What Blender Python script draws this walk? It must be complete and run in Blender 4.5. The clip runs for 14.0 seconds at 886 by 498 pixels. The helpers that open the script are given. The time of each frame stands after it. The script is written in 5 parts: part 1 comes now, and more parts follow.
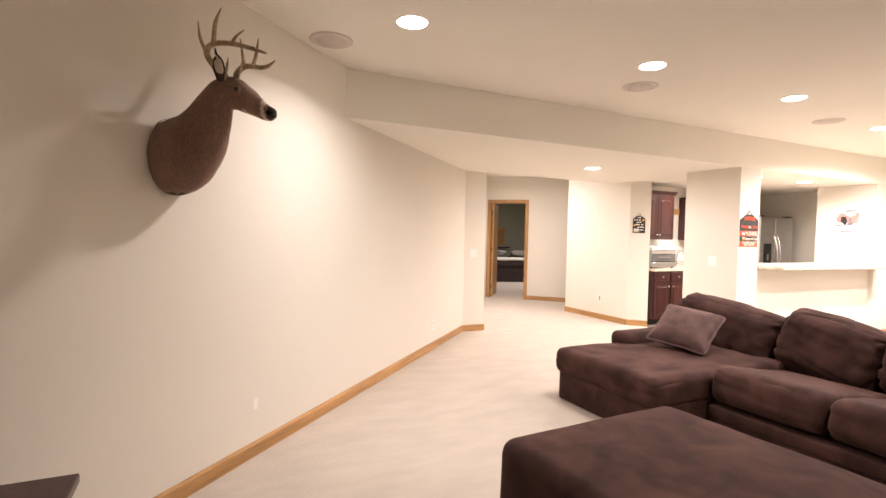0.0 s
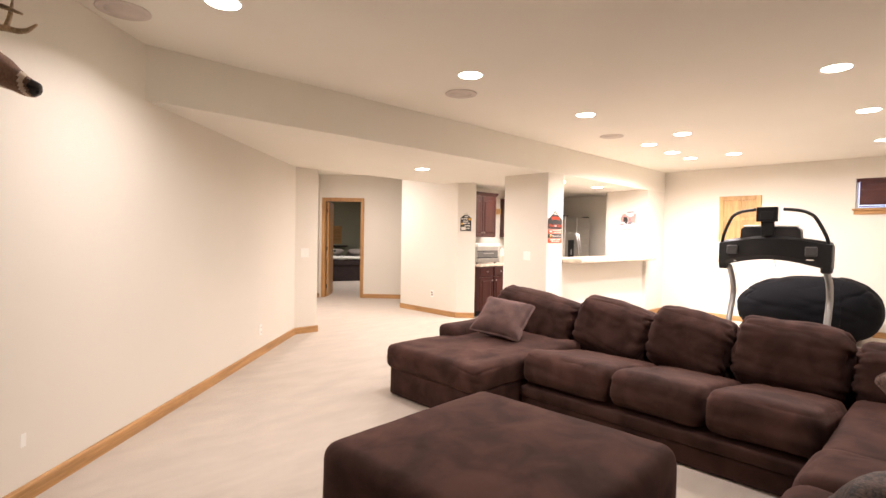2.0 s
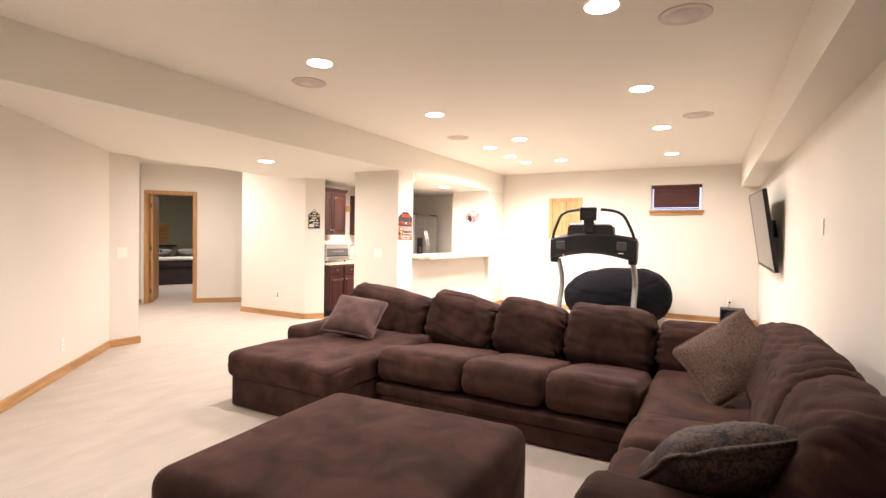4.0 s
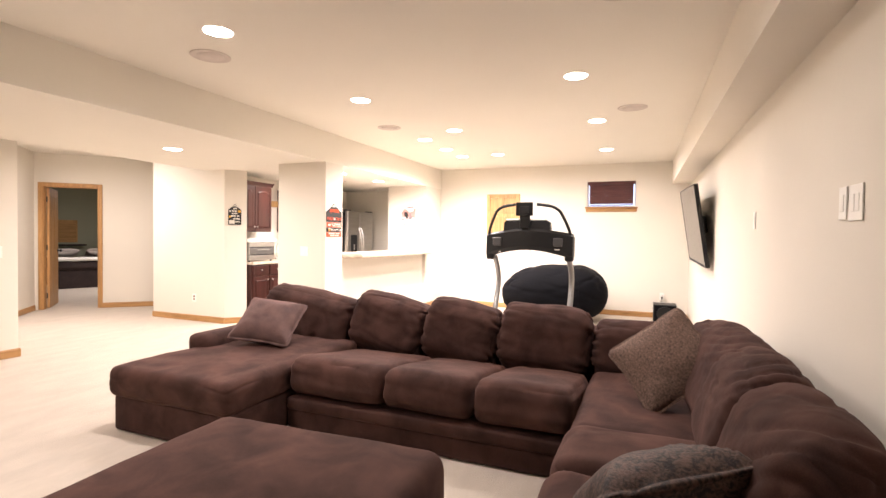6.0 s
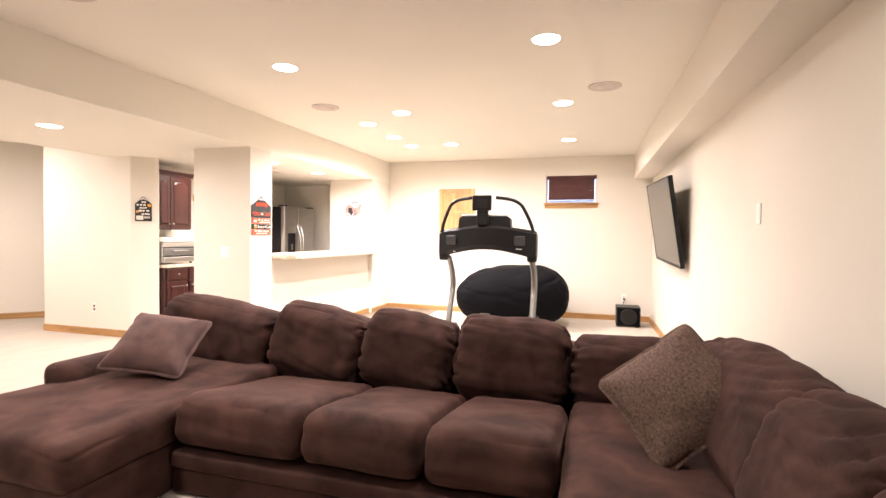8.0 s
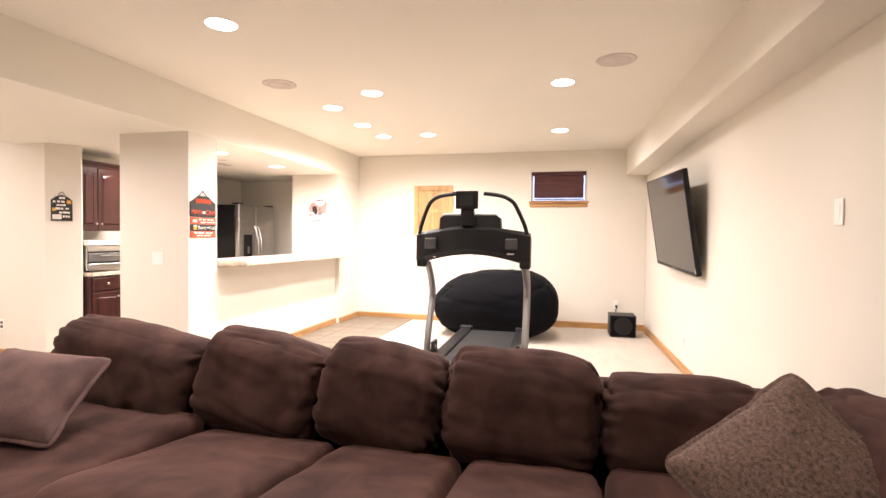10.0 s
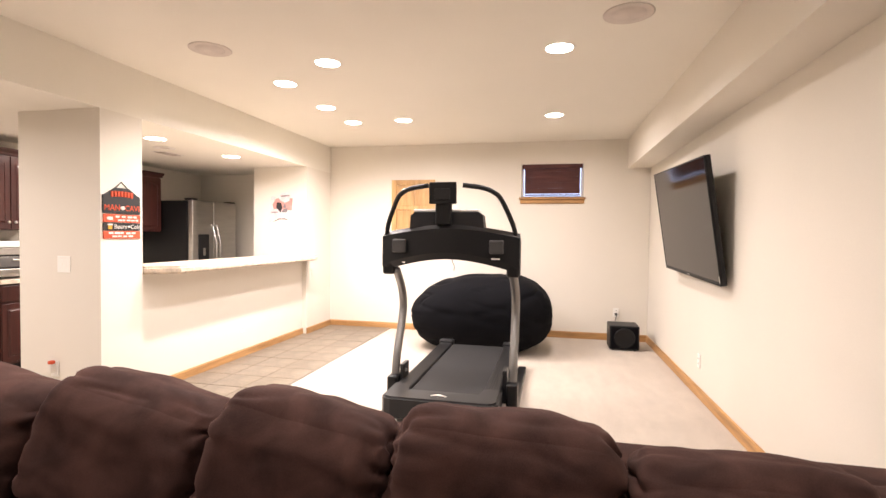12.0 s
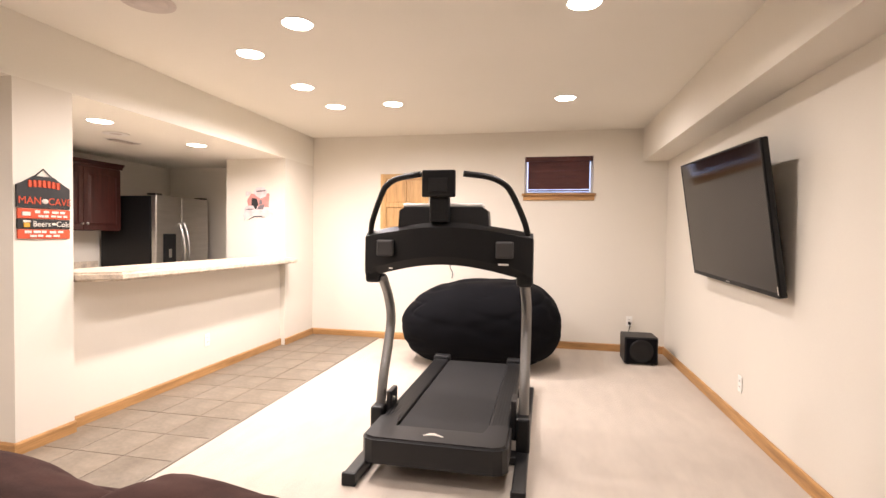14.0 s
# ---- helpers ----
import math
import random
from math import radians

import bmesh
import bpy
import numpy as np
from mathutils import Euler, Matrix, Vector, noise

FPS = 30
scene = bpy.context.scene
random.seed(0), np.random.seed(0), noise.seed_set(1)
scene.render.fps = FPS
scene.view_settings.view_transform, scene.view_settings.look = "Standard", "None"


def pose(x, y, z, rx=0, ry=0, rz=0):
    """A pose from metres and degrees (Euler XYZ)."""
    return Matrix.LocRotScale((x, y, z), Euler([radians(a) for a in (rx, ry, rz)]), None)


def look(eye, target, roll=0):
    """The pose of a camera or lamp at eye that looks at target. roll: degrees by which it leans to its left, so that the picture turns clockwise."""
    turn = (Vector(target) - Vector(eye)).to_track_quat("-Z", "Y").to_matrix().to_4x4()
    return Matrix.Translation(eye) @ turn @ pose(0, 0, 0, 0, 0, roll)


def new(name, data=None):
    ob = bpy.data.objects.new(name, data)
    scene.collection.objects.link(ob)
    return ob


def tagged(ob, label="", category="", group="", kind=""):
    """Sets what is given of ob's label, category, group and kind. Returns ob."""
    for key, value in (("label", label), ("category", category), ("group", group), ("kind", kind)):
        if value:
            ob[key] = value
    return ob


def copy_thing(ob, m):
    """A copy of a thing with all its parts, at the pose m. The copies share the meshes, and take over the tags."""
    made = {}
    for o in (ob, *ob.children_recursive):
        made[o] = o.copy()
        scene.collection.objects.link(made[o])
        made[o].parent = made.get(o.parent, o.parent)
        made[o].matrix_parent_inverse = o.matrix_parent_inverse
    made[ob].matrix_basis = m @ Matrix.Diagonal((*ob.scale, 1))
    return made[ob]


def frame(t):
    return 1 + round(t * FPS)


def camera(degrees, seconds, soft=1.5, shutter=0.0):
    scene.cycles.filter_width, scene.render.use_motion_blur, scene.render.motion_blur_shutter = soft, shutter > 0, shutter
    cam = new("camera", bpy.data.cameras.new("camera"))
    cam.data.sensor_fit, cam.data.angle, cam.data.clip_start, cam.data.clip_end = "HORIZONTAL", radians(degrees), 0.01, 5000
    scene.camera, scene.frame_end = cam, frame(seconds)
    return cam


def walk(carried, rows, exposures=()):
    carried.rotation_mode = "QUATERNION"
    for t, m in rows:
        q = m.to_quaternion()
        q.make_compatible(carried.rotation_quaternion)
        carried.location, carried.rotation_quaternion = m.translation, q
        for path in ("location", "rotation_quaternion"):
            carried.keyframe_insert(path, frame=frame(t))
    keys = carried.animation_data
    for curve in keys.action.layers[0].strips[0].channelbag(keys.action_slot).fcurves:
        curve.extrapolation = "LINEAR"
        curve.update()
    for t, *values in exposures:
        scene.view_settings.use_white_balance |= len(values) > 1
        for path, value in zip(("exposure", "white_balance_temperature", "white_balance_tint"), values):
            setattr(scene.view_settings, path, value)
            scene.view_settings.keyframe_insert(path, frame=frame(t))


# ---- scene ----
cam = camera(83.5, 14.0)
PATH = [
    (0, (1.564, 0.527, 1.331), (2.428, 2.330, 1.271), 1.34),
    (0.5, (1.596, 0.511, 1.335), (2.536, 2.275, 1.274), 1.30),
    (1, (1.621, 0.516, 1.342), (2.687, 2.207, 1.283), 1.16),
    (1.5, (1.627, 0.513, 1.341), (2.850, 2.095, 1.285), 1.07),
    (2, (1.642, 0.493, 1.334), (3.029, 1.933, 1.281), 1.04),
    (2.5, (1.659, 0.500, 1.327), (3.183, 1.794, 1.278), 1.02),
    (3, (1.660, 0.522, 1.320), (3.282, 1.693, 1.272), 1.00),
    (3.5, (1.664, 0.546, 1.311), (3.357, 1.609, 1.265), 0.98),
    (4, (1.672, 0.562, 1.309), (3.426, 1.522, 1.263), 0.97),
    (6.5, (2.204, 0.611, 1.284), (4.066, 1.339, 1.234), 0.77),
    (7, (2.376, 0.707, 1.283), (4.254, 1.393, 1.232), 0.76),
    (7.5, (2.548, 0.796, 1.277), (4.450, 1.414, 1.226), 0.71),
    (8, (2.762, 0.819, 1.275), (4.677, 1.394, 1.225), 0.69),
    (10.5, (3.664, 1.125, 1.305), (5.612, 1.576, 1.255), 0.61),
    (11, (3.860, 1.123, 1.307), (5.809, 1.566, 1.256), 0.60),
    (11.5, (4.077, 1.110, 1.314), (6.028, 1.548, 1.261), 0.60),
    (12, (4.273, 1.131, 1.319), (6.225, 1.563, 1.265), 0.64),
    (12.5, (4.479, 1.204, 1.319), (6.434, 1.621, 1.265), 0.69),
    (13, (4.622, 1.237, 1.318), (6.578, 1.652, 1.265), 0.71),
    (13.5, (4.773, 1.256, 1.319), (6.730, 1.667, 1.266), 0.72),
    (14, (4.912, 1.289, 1.320), (6.870, 1.694, 1.266), 0.73),
]
# the clip's camera opens up while it looks along the room and closes down again near the bright end
STOPS = [(0, 0.38), (2, 0.26), (4, 0.35), (6.5, 0.53), (8, 0.48), (10.5, 0.20), (12, 0.0), (14, -0.24)]
walk(cam, [(t, look(eye, target, roll)) for t, eye, target, roll in PATH], STOPS)

# ---------------------------------------------------------------- world and light
world = bpy.data.worlds.new("world")
scene.world = world
world.use_nodes = True
wn = world.node_tree.nodes
sky = wn.new("ShaderNodeTexSky")
sky.sky_type = "NISHITA"
sky.sun_disc = False
sky.sun_elevation = radians(35)
sky.sun_rotation = radians(200)
wn["Background"].inputs["Strength"].default_value = 0.12
world.node_tree.links.new(sky.outputs[0], wn["Background"].inputs["Color"])

CEIL, LOW = 2.57, 2.20
CAN_WATTS, CAN_COLOUR = 24.0, (1.0, 0.882, 0.862)


# ---------------------------------------------------------------- materials
def material(name, colour, rough=0.6, vary=0.08, coarse=3.0, fine=60.0, bump=0.1, depth=0.002, metal=0.0, sheen=0.0,
             spec=0.5, tint=None, stretch=(1, 1, 1), per_object=0.0, edge=0.2, detail=4, blend=0.4, rumple=None, warp=0.0):
    """A surface with two scales of colour variation and fine relief, in metres."""
    m = bpy.data.materials.new(name)
    m.use_nodes = True
    t = m.node_tree
    n, l = t.nodes, t.links
    b = n["Principled BSDF"]
    co = n.new("ShaderNodeTexCoord")
    mp = n.new("ShaderNodeMapping")
    mp.inputs["Scale"].default_value = stretch
    l.new(co.outputs["Object"], mp.inputs["Vector"])
    n1 = n.new("ShaderNodeTexNoise")
    n1.inputs["Scale"].default_value = coarse
    n1.inputs["Detail"].default_value = detail
    n1.inputs["Distortion"].default_value = warp
    n1.inputs["Roughness"].default_value = 0.5 if detail < 6 else 0.62
    n2 = n.new("ShaderNodeTexNoise")
    n2.inputs["Scale"].default_value = fine
    n2.inputs["Detail"].default_value = 3
    for k in (n1, n2):
        l.new(mp.outputs[0], k.inputs["Vector"])
    mix = n.new("ShaderNodeMix")
    mix.data_type = "FLOAT"
    mix.inputs[0].default_value = blend
    l.new(n1.outputs[0], mix.inputs[2])
    l.new(n2.outputs[0], mix.inputs[3])
    ramp = n.new("ShaderNodeValToRGB")
    lo = [max(0, c * (1 - 2.2 * vary)) for c in colour]
    hi = [min(1, c * (1 + 2.2 * vary)) for c in (tint or colour)]
    ramp.color_ramp.elements[0].position, ramp.color_ramp.elements[1].position = 0.5 - edge, 0.5 + edge
    ramp.color_ramp.elements[0].color = (*lo, 1)
    ramp.color_ramp.elements[1].color = (*hi, 1)
    l.new(mix.outputs[0], ramp.inputs[0])
    out = ramp.outputs[0]
    if per_object:
        oi = n.new("ShaderNodeObjectInfo")
        mr = n.new("ShaderNodeMapRange")
        mr.inputs[3].default_value, mr.inputs[4].default_value = 1 - per_object, 1 + per_object
        l.new(oi.outputs["Random"], mr.inputs[0])
        hs = n.new("ShaderNodeHueSaturation")
        l.new(mr.outputs[0], hs.inputs["Value"])
        l.new(out, hs.inputs["Color"])
        out = hs.outputs[0]
    l.new(out, b.inputs["Base Color"])
    b.inputs["Roughness"].default_value = rough
    b.inputs["Metallic"].default_value = metal
    b.inputs["Specular IOR Level"].default_value = spec
    if sheen:
        b.inputs["Sheen Weight"].default_value = sheen
        b.inputs["Sheen Roughness"].default_value = 0.4
        b.inputs["Sheen Tint"].default_value = (*[min(1, c * 9 + 0.05) for c in colour], 1)
    if bump:
        bp = n.new("ShaderNodeBump")
        bp.inputs["Strength"].default_value = bump
        bp.inputs["Distance"].default_value = depth
        l.new(n2.outputs[0], bp.inputs["Height"])
        l.new(bp.outputs[0], b.inputs["Normal"])
        if rumple:
            n3 = n.new("ShaderNodeTexNoise")
            n3.inputs["Scale"].default_value, n3.inputs["Detail"].default_value, n3.inputs["Distortion"].default_value = rumple[0], 2, 0.3
            n3.inputs["Roughness"].default_value = 0.45
            l.new(co.outputs["Object"], n3.inputs["Vector"])
            b2 = n.new("ShaderNodeBump")
            b2.inputs["Strength"].default_value, b2.inputs["Distance"].default_value = 0.6, rumple[1]
            l.new(n3.outputs[0], b2.inputs["Height"])
            l.new(b2.outputs[0], bp.inputs["Normal"])
    return m


def glow(name, colour, strength):
    m = bpy.data.materials.new(name)
    m.use_nodes = True
    b = m.node_tree.nodes["Principled BSDF"]
    b.inputs["Base Color"].default_value = (0.8, 0.8, 0.8, 1)
    b.inputs["Emission Color"].default_value = (*colour, 1)
    b.inputs["Emission Strength"].default_value = strength
    return m


def wood(name, dark, light, rough=0.4, axis=0, scale=1.0):
    """Stained wood with grain along one axis."""
    st = [14 * scale, 14 * scale, 14 * scale]
    st[axis] = 0.9 * scale
    return material(name, dark, rough, 0.10, 1.6, 9.0, 0.12, 0.001, tint=light, stretch=st, per_object=0.08)


M_WALL = material("painted_wall", (0.765, 0.72, 0.64), 0.75, 0.012, 1.2, 160, 0.12, 0.0015)
M_CEIL = material("ceiling_paint", (0.835, 0.80, 0.72), 0.85, 0.012, 1.0, 220, 0.18, 0.0015)
M_CARPET = material("carpet", (0.585, 0.512, 0.432), 0.95, 0.035, 4.5, 320, 0.9, 0.006, sheen=0.15, edge=0.12, detail=7, blend=0.35, stretch=(0.6, 1.5, 1))
M_TILE = material("floor_tile", (0.205, 0.168, 0.128), 0.40, 0.13, 5, 40, 0.15, 0.002, per_object=0.10)
M_GROUT = material("grout", (0.27, 0.235, 0.19), 0.9, 0.05, 8, 200, 0.3, 0.001)
M_OAK = wood("oak_trim", (0.36, 0.185, 0.065), (0.52, 0.29, 0.115), 0.42, 0, 1.0)
M_OAK_Y = wood("oak_trim_y", (0.36, 0.185, 0.065), (0.52, 0.29, 0.115), 0.42, 1, 1.0)
M_OAK_Z = wood("oak_trim_z", (0.36, 0.185, 0.065), (0.52, 0.29, 0.115), 0.42, 2, 1.0)
M_PINE = wood("pine_panel", (0.44, 0.25, 0.095), (0.56, 0.34, 0.145), 0.45, 2, 1.0)
M_CHERRY = wood("cherry_cabinet", (0.034, 0.0092, 0.0075), (0.060, 0.0165, 0.0125), 0.32, 2, 1.0)
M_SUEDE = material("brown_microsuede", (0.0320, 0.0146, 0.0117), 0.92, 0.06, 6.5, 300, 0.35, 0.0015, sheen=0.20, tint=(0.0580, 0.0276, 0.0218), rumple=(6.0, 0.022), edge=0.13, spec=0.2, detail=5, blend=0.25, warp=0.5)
# same suede in a paler tone, for seat cushions and ottoman
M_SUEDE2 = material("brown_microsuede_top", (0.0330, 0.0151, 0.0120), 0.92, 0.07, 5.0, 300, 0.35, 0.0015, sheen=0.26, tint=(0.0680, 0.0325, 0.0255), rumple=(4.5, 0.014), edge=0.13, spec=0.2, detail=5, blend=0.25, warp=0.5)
M_MAUVE = material("mauve_velvet", (0.062, 0.029, 0.025), 0.85, 0.16, 9, 240, 0.4, 0.002, sheen=0.2, tint=(0.090, 0.047, 0.040))
M_TWEED = material("brown_tweed", (0.050, 0.028, 0.020), 0.9, 0.30, 90, 260, 0.9, 0.004, sheen=0.2, tint=(0.120, 0.073, 0.053))
M_PATTERN = material("dark_patterned_cloth", (0.017, 0.0085, 0.0068), 0.7, 0.2, 34, 120, 0.7, 0.004, tint=(0.062, 0.034, 0.026), edge=0.08, warp=1.5)
M_BLACKCLOTH = material("black_cotton", (0.0035, 0.0035, 0.0048), 0.85, 0.12, 5, 300, 0.3, 0.002, spec=0.1)
M_BLACKPL = material("black_plastic", (0.0045, 0.0045, 0.005), 0.45, 0.06, 6, 300, 0.15, 0.0006, spec=0.35)
M_GREYPL = material("charcoal_plastic", (0.011, 0.011, 0.012), 0.45, 0.06, 6, 300, 0.15, 0.0006, spec=0.35)
M_BELT = material("belt_rubber", (0.019, 0.0188, 0.0195), 0.62, 0.07, 3, 400, 0.3, 0.001, spec=0.2)
M_STEEL = material("brushed_steel", (0.55, 0.54, 0.52), 0.30, 0.05, 3, 120, 0.06, 0.0005, metal=1.0, stretch=(1, 1, 8))
M_GUN = material("grey_metal_paint", (0.22, 0.215, 0.21), 0.35, 0.04, 4, 200, 0.06, 0.0005, metal=0.75)
M_PODGREY = material("mid_grey_plastic", (0.055, 0.054, 0.054), 0.5, 0.06, 6, 300, 0.15, 0.0006, spec=0.3)
M_BLACKMET = material("black_painted_metal", (0.012, 0.012, 0.013), 0.4, 0.06, 4, 150, 0.08, 0.0005)
M_WHITEPL = material("white_plastic", (0.88, 0.865, 0.82), 0.4, 0.01, 4, 200, 0.02, 0.0003)
M_GRILLE = material("speaker_grille", (0.63, 0.565, 0.515), 0.7, 0.05, 10, 500, 0.5, 0.001)
M_TRIM = material("white_metal_trim", (0.80, 0.775, 0.73), 0.45, 0.01, 4, 200, 0.02, 0.0003)
M_SCREEN = material("dark_screen", (0.012, 0.009, 0.0085), 0.10, 0.02, 3, 80, 0.0, 0.0005, spec=0.32)
M_COUNTER = material("laminate_counter", (0.56, 0.47, 0.37), 0.3, 0.16, 14, 70, 0.05, 0.0006, tint=(0.64, 0.55, 0.44))
M_BLIND = material("woven_blind", (0.060, 0.016, 0.014), 0.7, 0.12, 4, 90, 0.4, 0.002, stretch=(1, 1, 6), tint=(0.085, 0.024, 0.020))
M_HIDE = material("deer_hide", (0.165, 0.093, 0.067), 0.85, 0.12, 6, 150, 0.35, 0.003, sheen=0.25, tint=(0.265, 0.165, 0.122), stretch=(1, 1, 0.35))
M_HIDE_PALE = material("pale_deer_fur", (0.62, 0.52, 0.42), 0.9, 0.12, 10, 150, 0.7, 0.005)
M_HIDE_DARK = material("dark_deer_fur", (0.055, 0.031, 0.021), 0.8, 0.15, 10, 150, 0.6, 0.004)
M_ANTLER = material("antler", (0.20, 0.125, 0.07), 0.55, 0.2, 12, 90, 0.5, 0.003, tint=(0.48, 0.36, 0.23))
M_NOSE = material("wet_nose", (0.008, 0.007, 0.007), 0.2, 0.05, 8, 90, 0.2, 0.001)
M_SIGNRED = material("orange_red_paint", (0.62, 0.085, 0.030), 0.55, 0.08, 9, 90, 0.1, 0.0006)
M_SIGNBLACK = material("black_sign_paint", (0.017, 0.016, 0.016), 0.55, 0.1, 9, 90, 0.1, 0.0006)
M_SIGNWHITE = material("white_sign_paint", (0.75, 0.71, 0.64), 0.55, 0.04, 9, 90, 0.1, 0.0006)
M_SIGNGOLD = material("yellow_paint", (0.75, 0.42, 0.05), 0.55, 0.08, 9, 90, 0.1, 0.0006)
M_BEDROOM = material("sage_wall", (0.36, 0.36, 0.27), 0.8, 0.02, 1.2, 160, 0.1, 0.001)
M_BEDCLOTH = material("dark_bedspread", (0.030, 0.017, 0.015), 0.8, 0.2, 7, 150, 0.4, 0.002, sheen=0.3)
M_LINEN = material("white_linen", (0.72, 0.70, 0.64), 0.9, 0.03, 6, 200, 0.3, 0.002)
M_LENS = glow("lamp_lens", (1.0, 0.90, 0.74), 22.0)
M_DAY = glow("daylight_pane", (0.52, 0.62, 1.0), 2.2)


# ---------------------------------------------------------------- mesh helpers
def mesh_of(name, bm, mat, smooth=False):
    bmesh.ops.recalc_face_normals(bm, faces=bm.faces)
    me = bpy.data.meshes.new(name)
    bm.to_mesh(me)
    bm.free()
    for p in me.polygons:
        p.use_smooth = smooth
    me.materials.append(mat)
    return me


def part(name, bm, mat, parent=None, label="", smooth=False):
    ob = new(name, mesh_of(name, bm, mat, smooth))
    if parent is not None:
        ob.parent = parent
    if label:
        ob["label"] = label
    return ob


def thing(name, m, label, category, group="", kind=""):
    e = new(name)
    e.empty_display_size = 0.1
    e.matrix_world = m
    return tagged(e, label, category, group, kind)


def box(bm, x0, x1, y0, y1, z0, z1, bevel=0.0, seg=2, m=None):
    r = bmesh.ops.create_cube(bm, size=1.0)
    vs = r["verts"]
    for v in vs:
        v.co = Vector(((x0 + x1) / 2 + v.co.x * (x1 - x0), (y0 + y1) / 2 + v.co.y * (y1 - y0), (z0 + z1) / 2 + v.co.z * (z1 - z0)))
    if bevel:
        es = list({e for v in vs for e in v.link_edges})
        r = bmesh.ops.bevel(bm, geom=es, offset=bevel, segments=seg, affect="EDGES", profile=0.5)
        vs = list({v for f in r["faces"] for v in f.verts} | {v for v in vs if v.is_valid})
    if m is not None:
        for v in vs:
            v.co = m @ v.co
    return vs


def bx(*a, **k):
    bm = bmesh.new()
    box(bm, *a, **k)
    return bm


def prism_bm(pts, z0, z1, bm=None):
    bm = bm or bmesh.new()
    lo = [bm.verts.new((x, y, z0)) for x, y in pts]
    hi = [bm.verts.new((x, y, z1)) for x, y in pts]
    bm.faces.new(lo[::-1])
    bm.faces.new(hi)
    n = len(pts)
    for i in range(n):
        bm.faces.new((lo[i], lo[(i + 1) % n], hi[(i + 1) % n], hi[i]))
    return bm


def cyl(bm, r0, r1, z0, z1, seg=24, m=None):
    a = [bm.verts.new((r0 * math.cos(2 * math.pi * i / seg), r0 * math.sin(2 * math.pi * i / seg), z0)) for i in range(seg)]
    b = [bm.verts.new((r1 * math.cos(2 * math.pi * i / seg), r1 * math.sin(2 * math.pi * i / seg), z1)) for i in range(seg)]
    bm.faces.new(a[::-1])
    bm.faces.new(b)
    for i in range(seg):
        bm.faces.new((a[i], a[(i + 1) % seg], b[(i + 1) % seg], b[i]))
    if m is not None:
        for v in a + b:
            v.co = m @ v.co
    return bm


def spline(pts, steps=6):
    """Catmull-Rom through the points."""
    p = [Vector(q) for q in pts]
    p = [p[0] * 2 - p[1]] + p + [p[-1] * 2 - p[-2]]
    out = []
    for i in range(1, len(p) - 2):
        for k in range(steps):
            t = k / steps
            out.append(0.5 * ((2 * p[i]) + (p[i + 1] - p[i - 1]) * t + (2 * p[i - 1] - 5 * p[i] + 4 * p[i + 1] - p[i + 2]) * t * t
                              + (3 * p[i] - p[i - 1] - 3 * p[i + 1] + p[i + 2]) * t ** 3))
    out.append(p[-2])
    return out


def tube(bm, pts, radii, seg=10, flat=1.0, steps=6, up=(0, 0, 1)):
    """A tube along a smooth line; radii: one value or one for each point."""
    n = len(pts)
    rad = [radii] * n if isinstance(radii, (int, float)) else list(radii)
    line = spline(pts, steps)
    rings = []
    for i, p in enumerate(line):
        d = (line[min(i + 1, len(line) - 1)] - line[max(i - 1, 0)]).normalized()
        s = d.cross(Vector(up))
        s = s.normalized() if s.length > 1e-4 else d.orthogonal().normalized()
        u = s.cross(d).normalized()
        f = min(i / steps, n - 1.0001)
        k = int(f)
        r = rad[k] + (rad[min(k + 1, n - 1)] - rad[k]) * (f - k)
        rings.append([bm.verts.new(p + r * (math.cos(a) * s + flat * math.sin(a) * u)) for a in [2 * math.pi * j / seg for j in range(seg)]])
    for a, b in zip(rings, rings[1:]):
        for j in range(seg):
            bm.faces.new((a[j], a[(j + 1) % seg], b[(j + 1) % seg], b[j]))
    bm.faces.new(rings[0][::-1])
    bm.faces.new(rings[-1])
    return bm


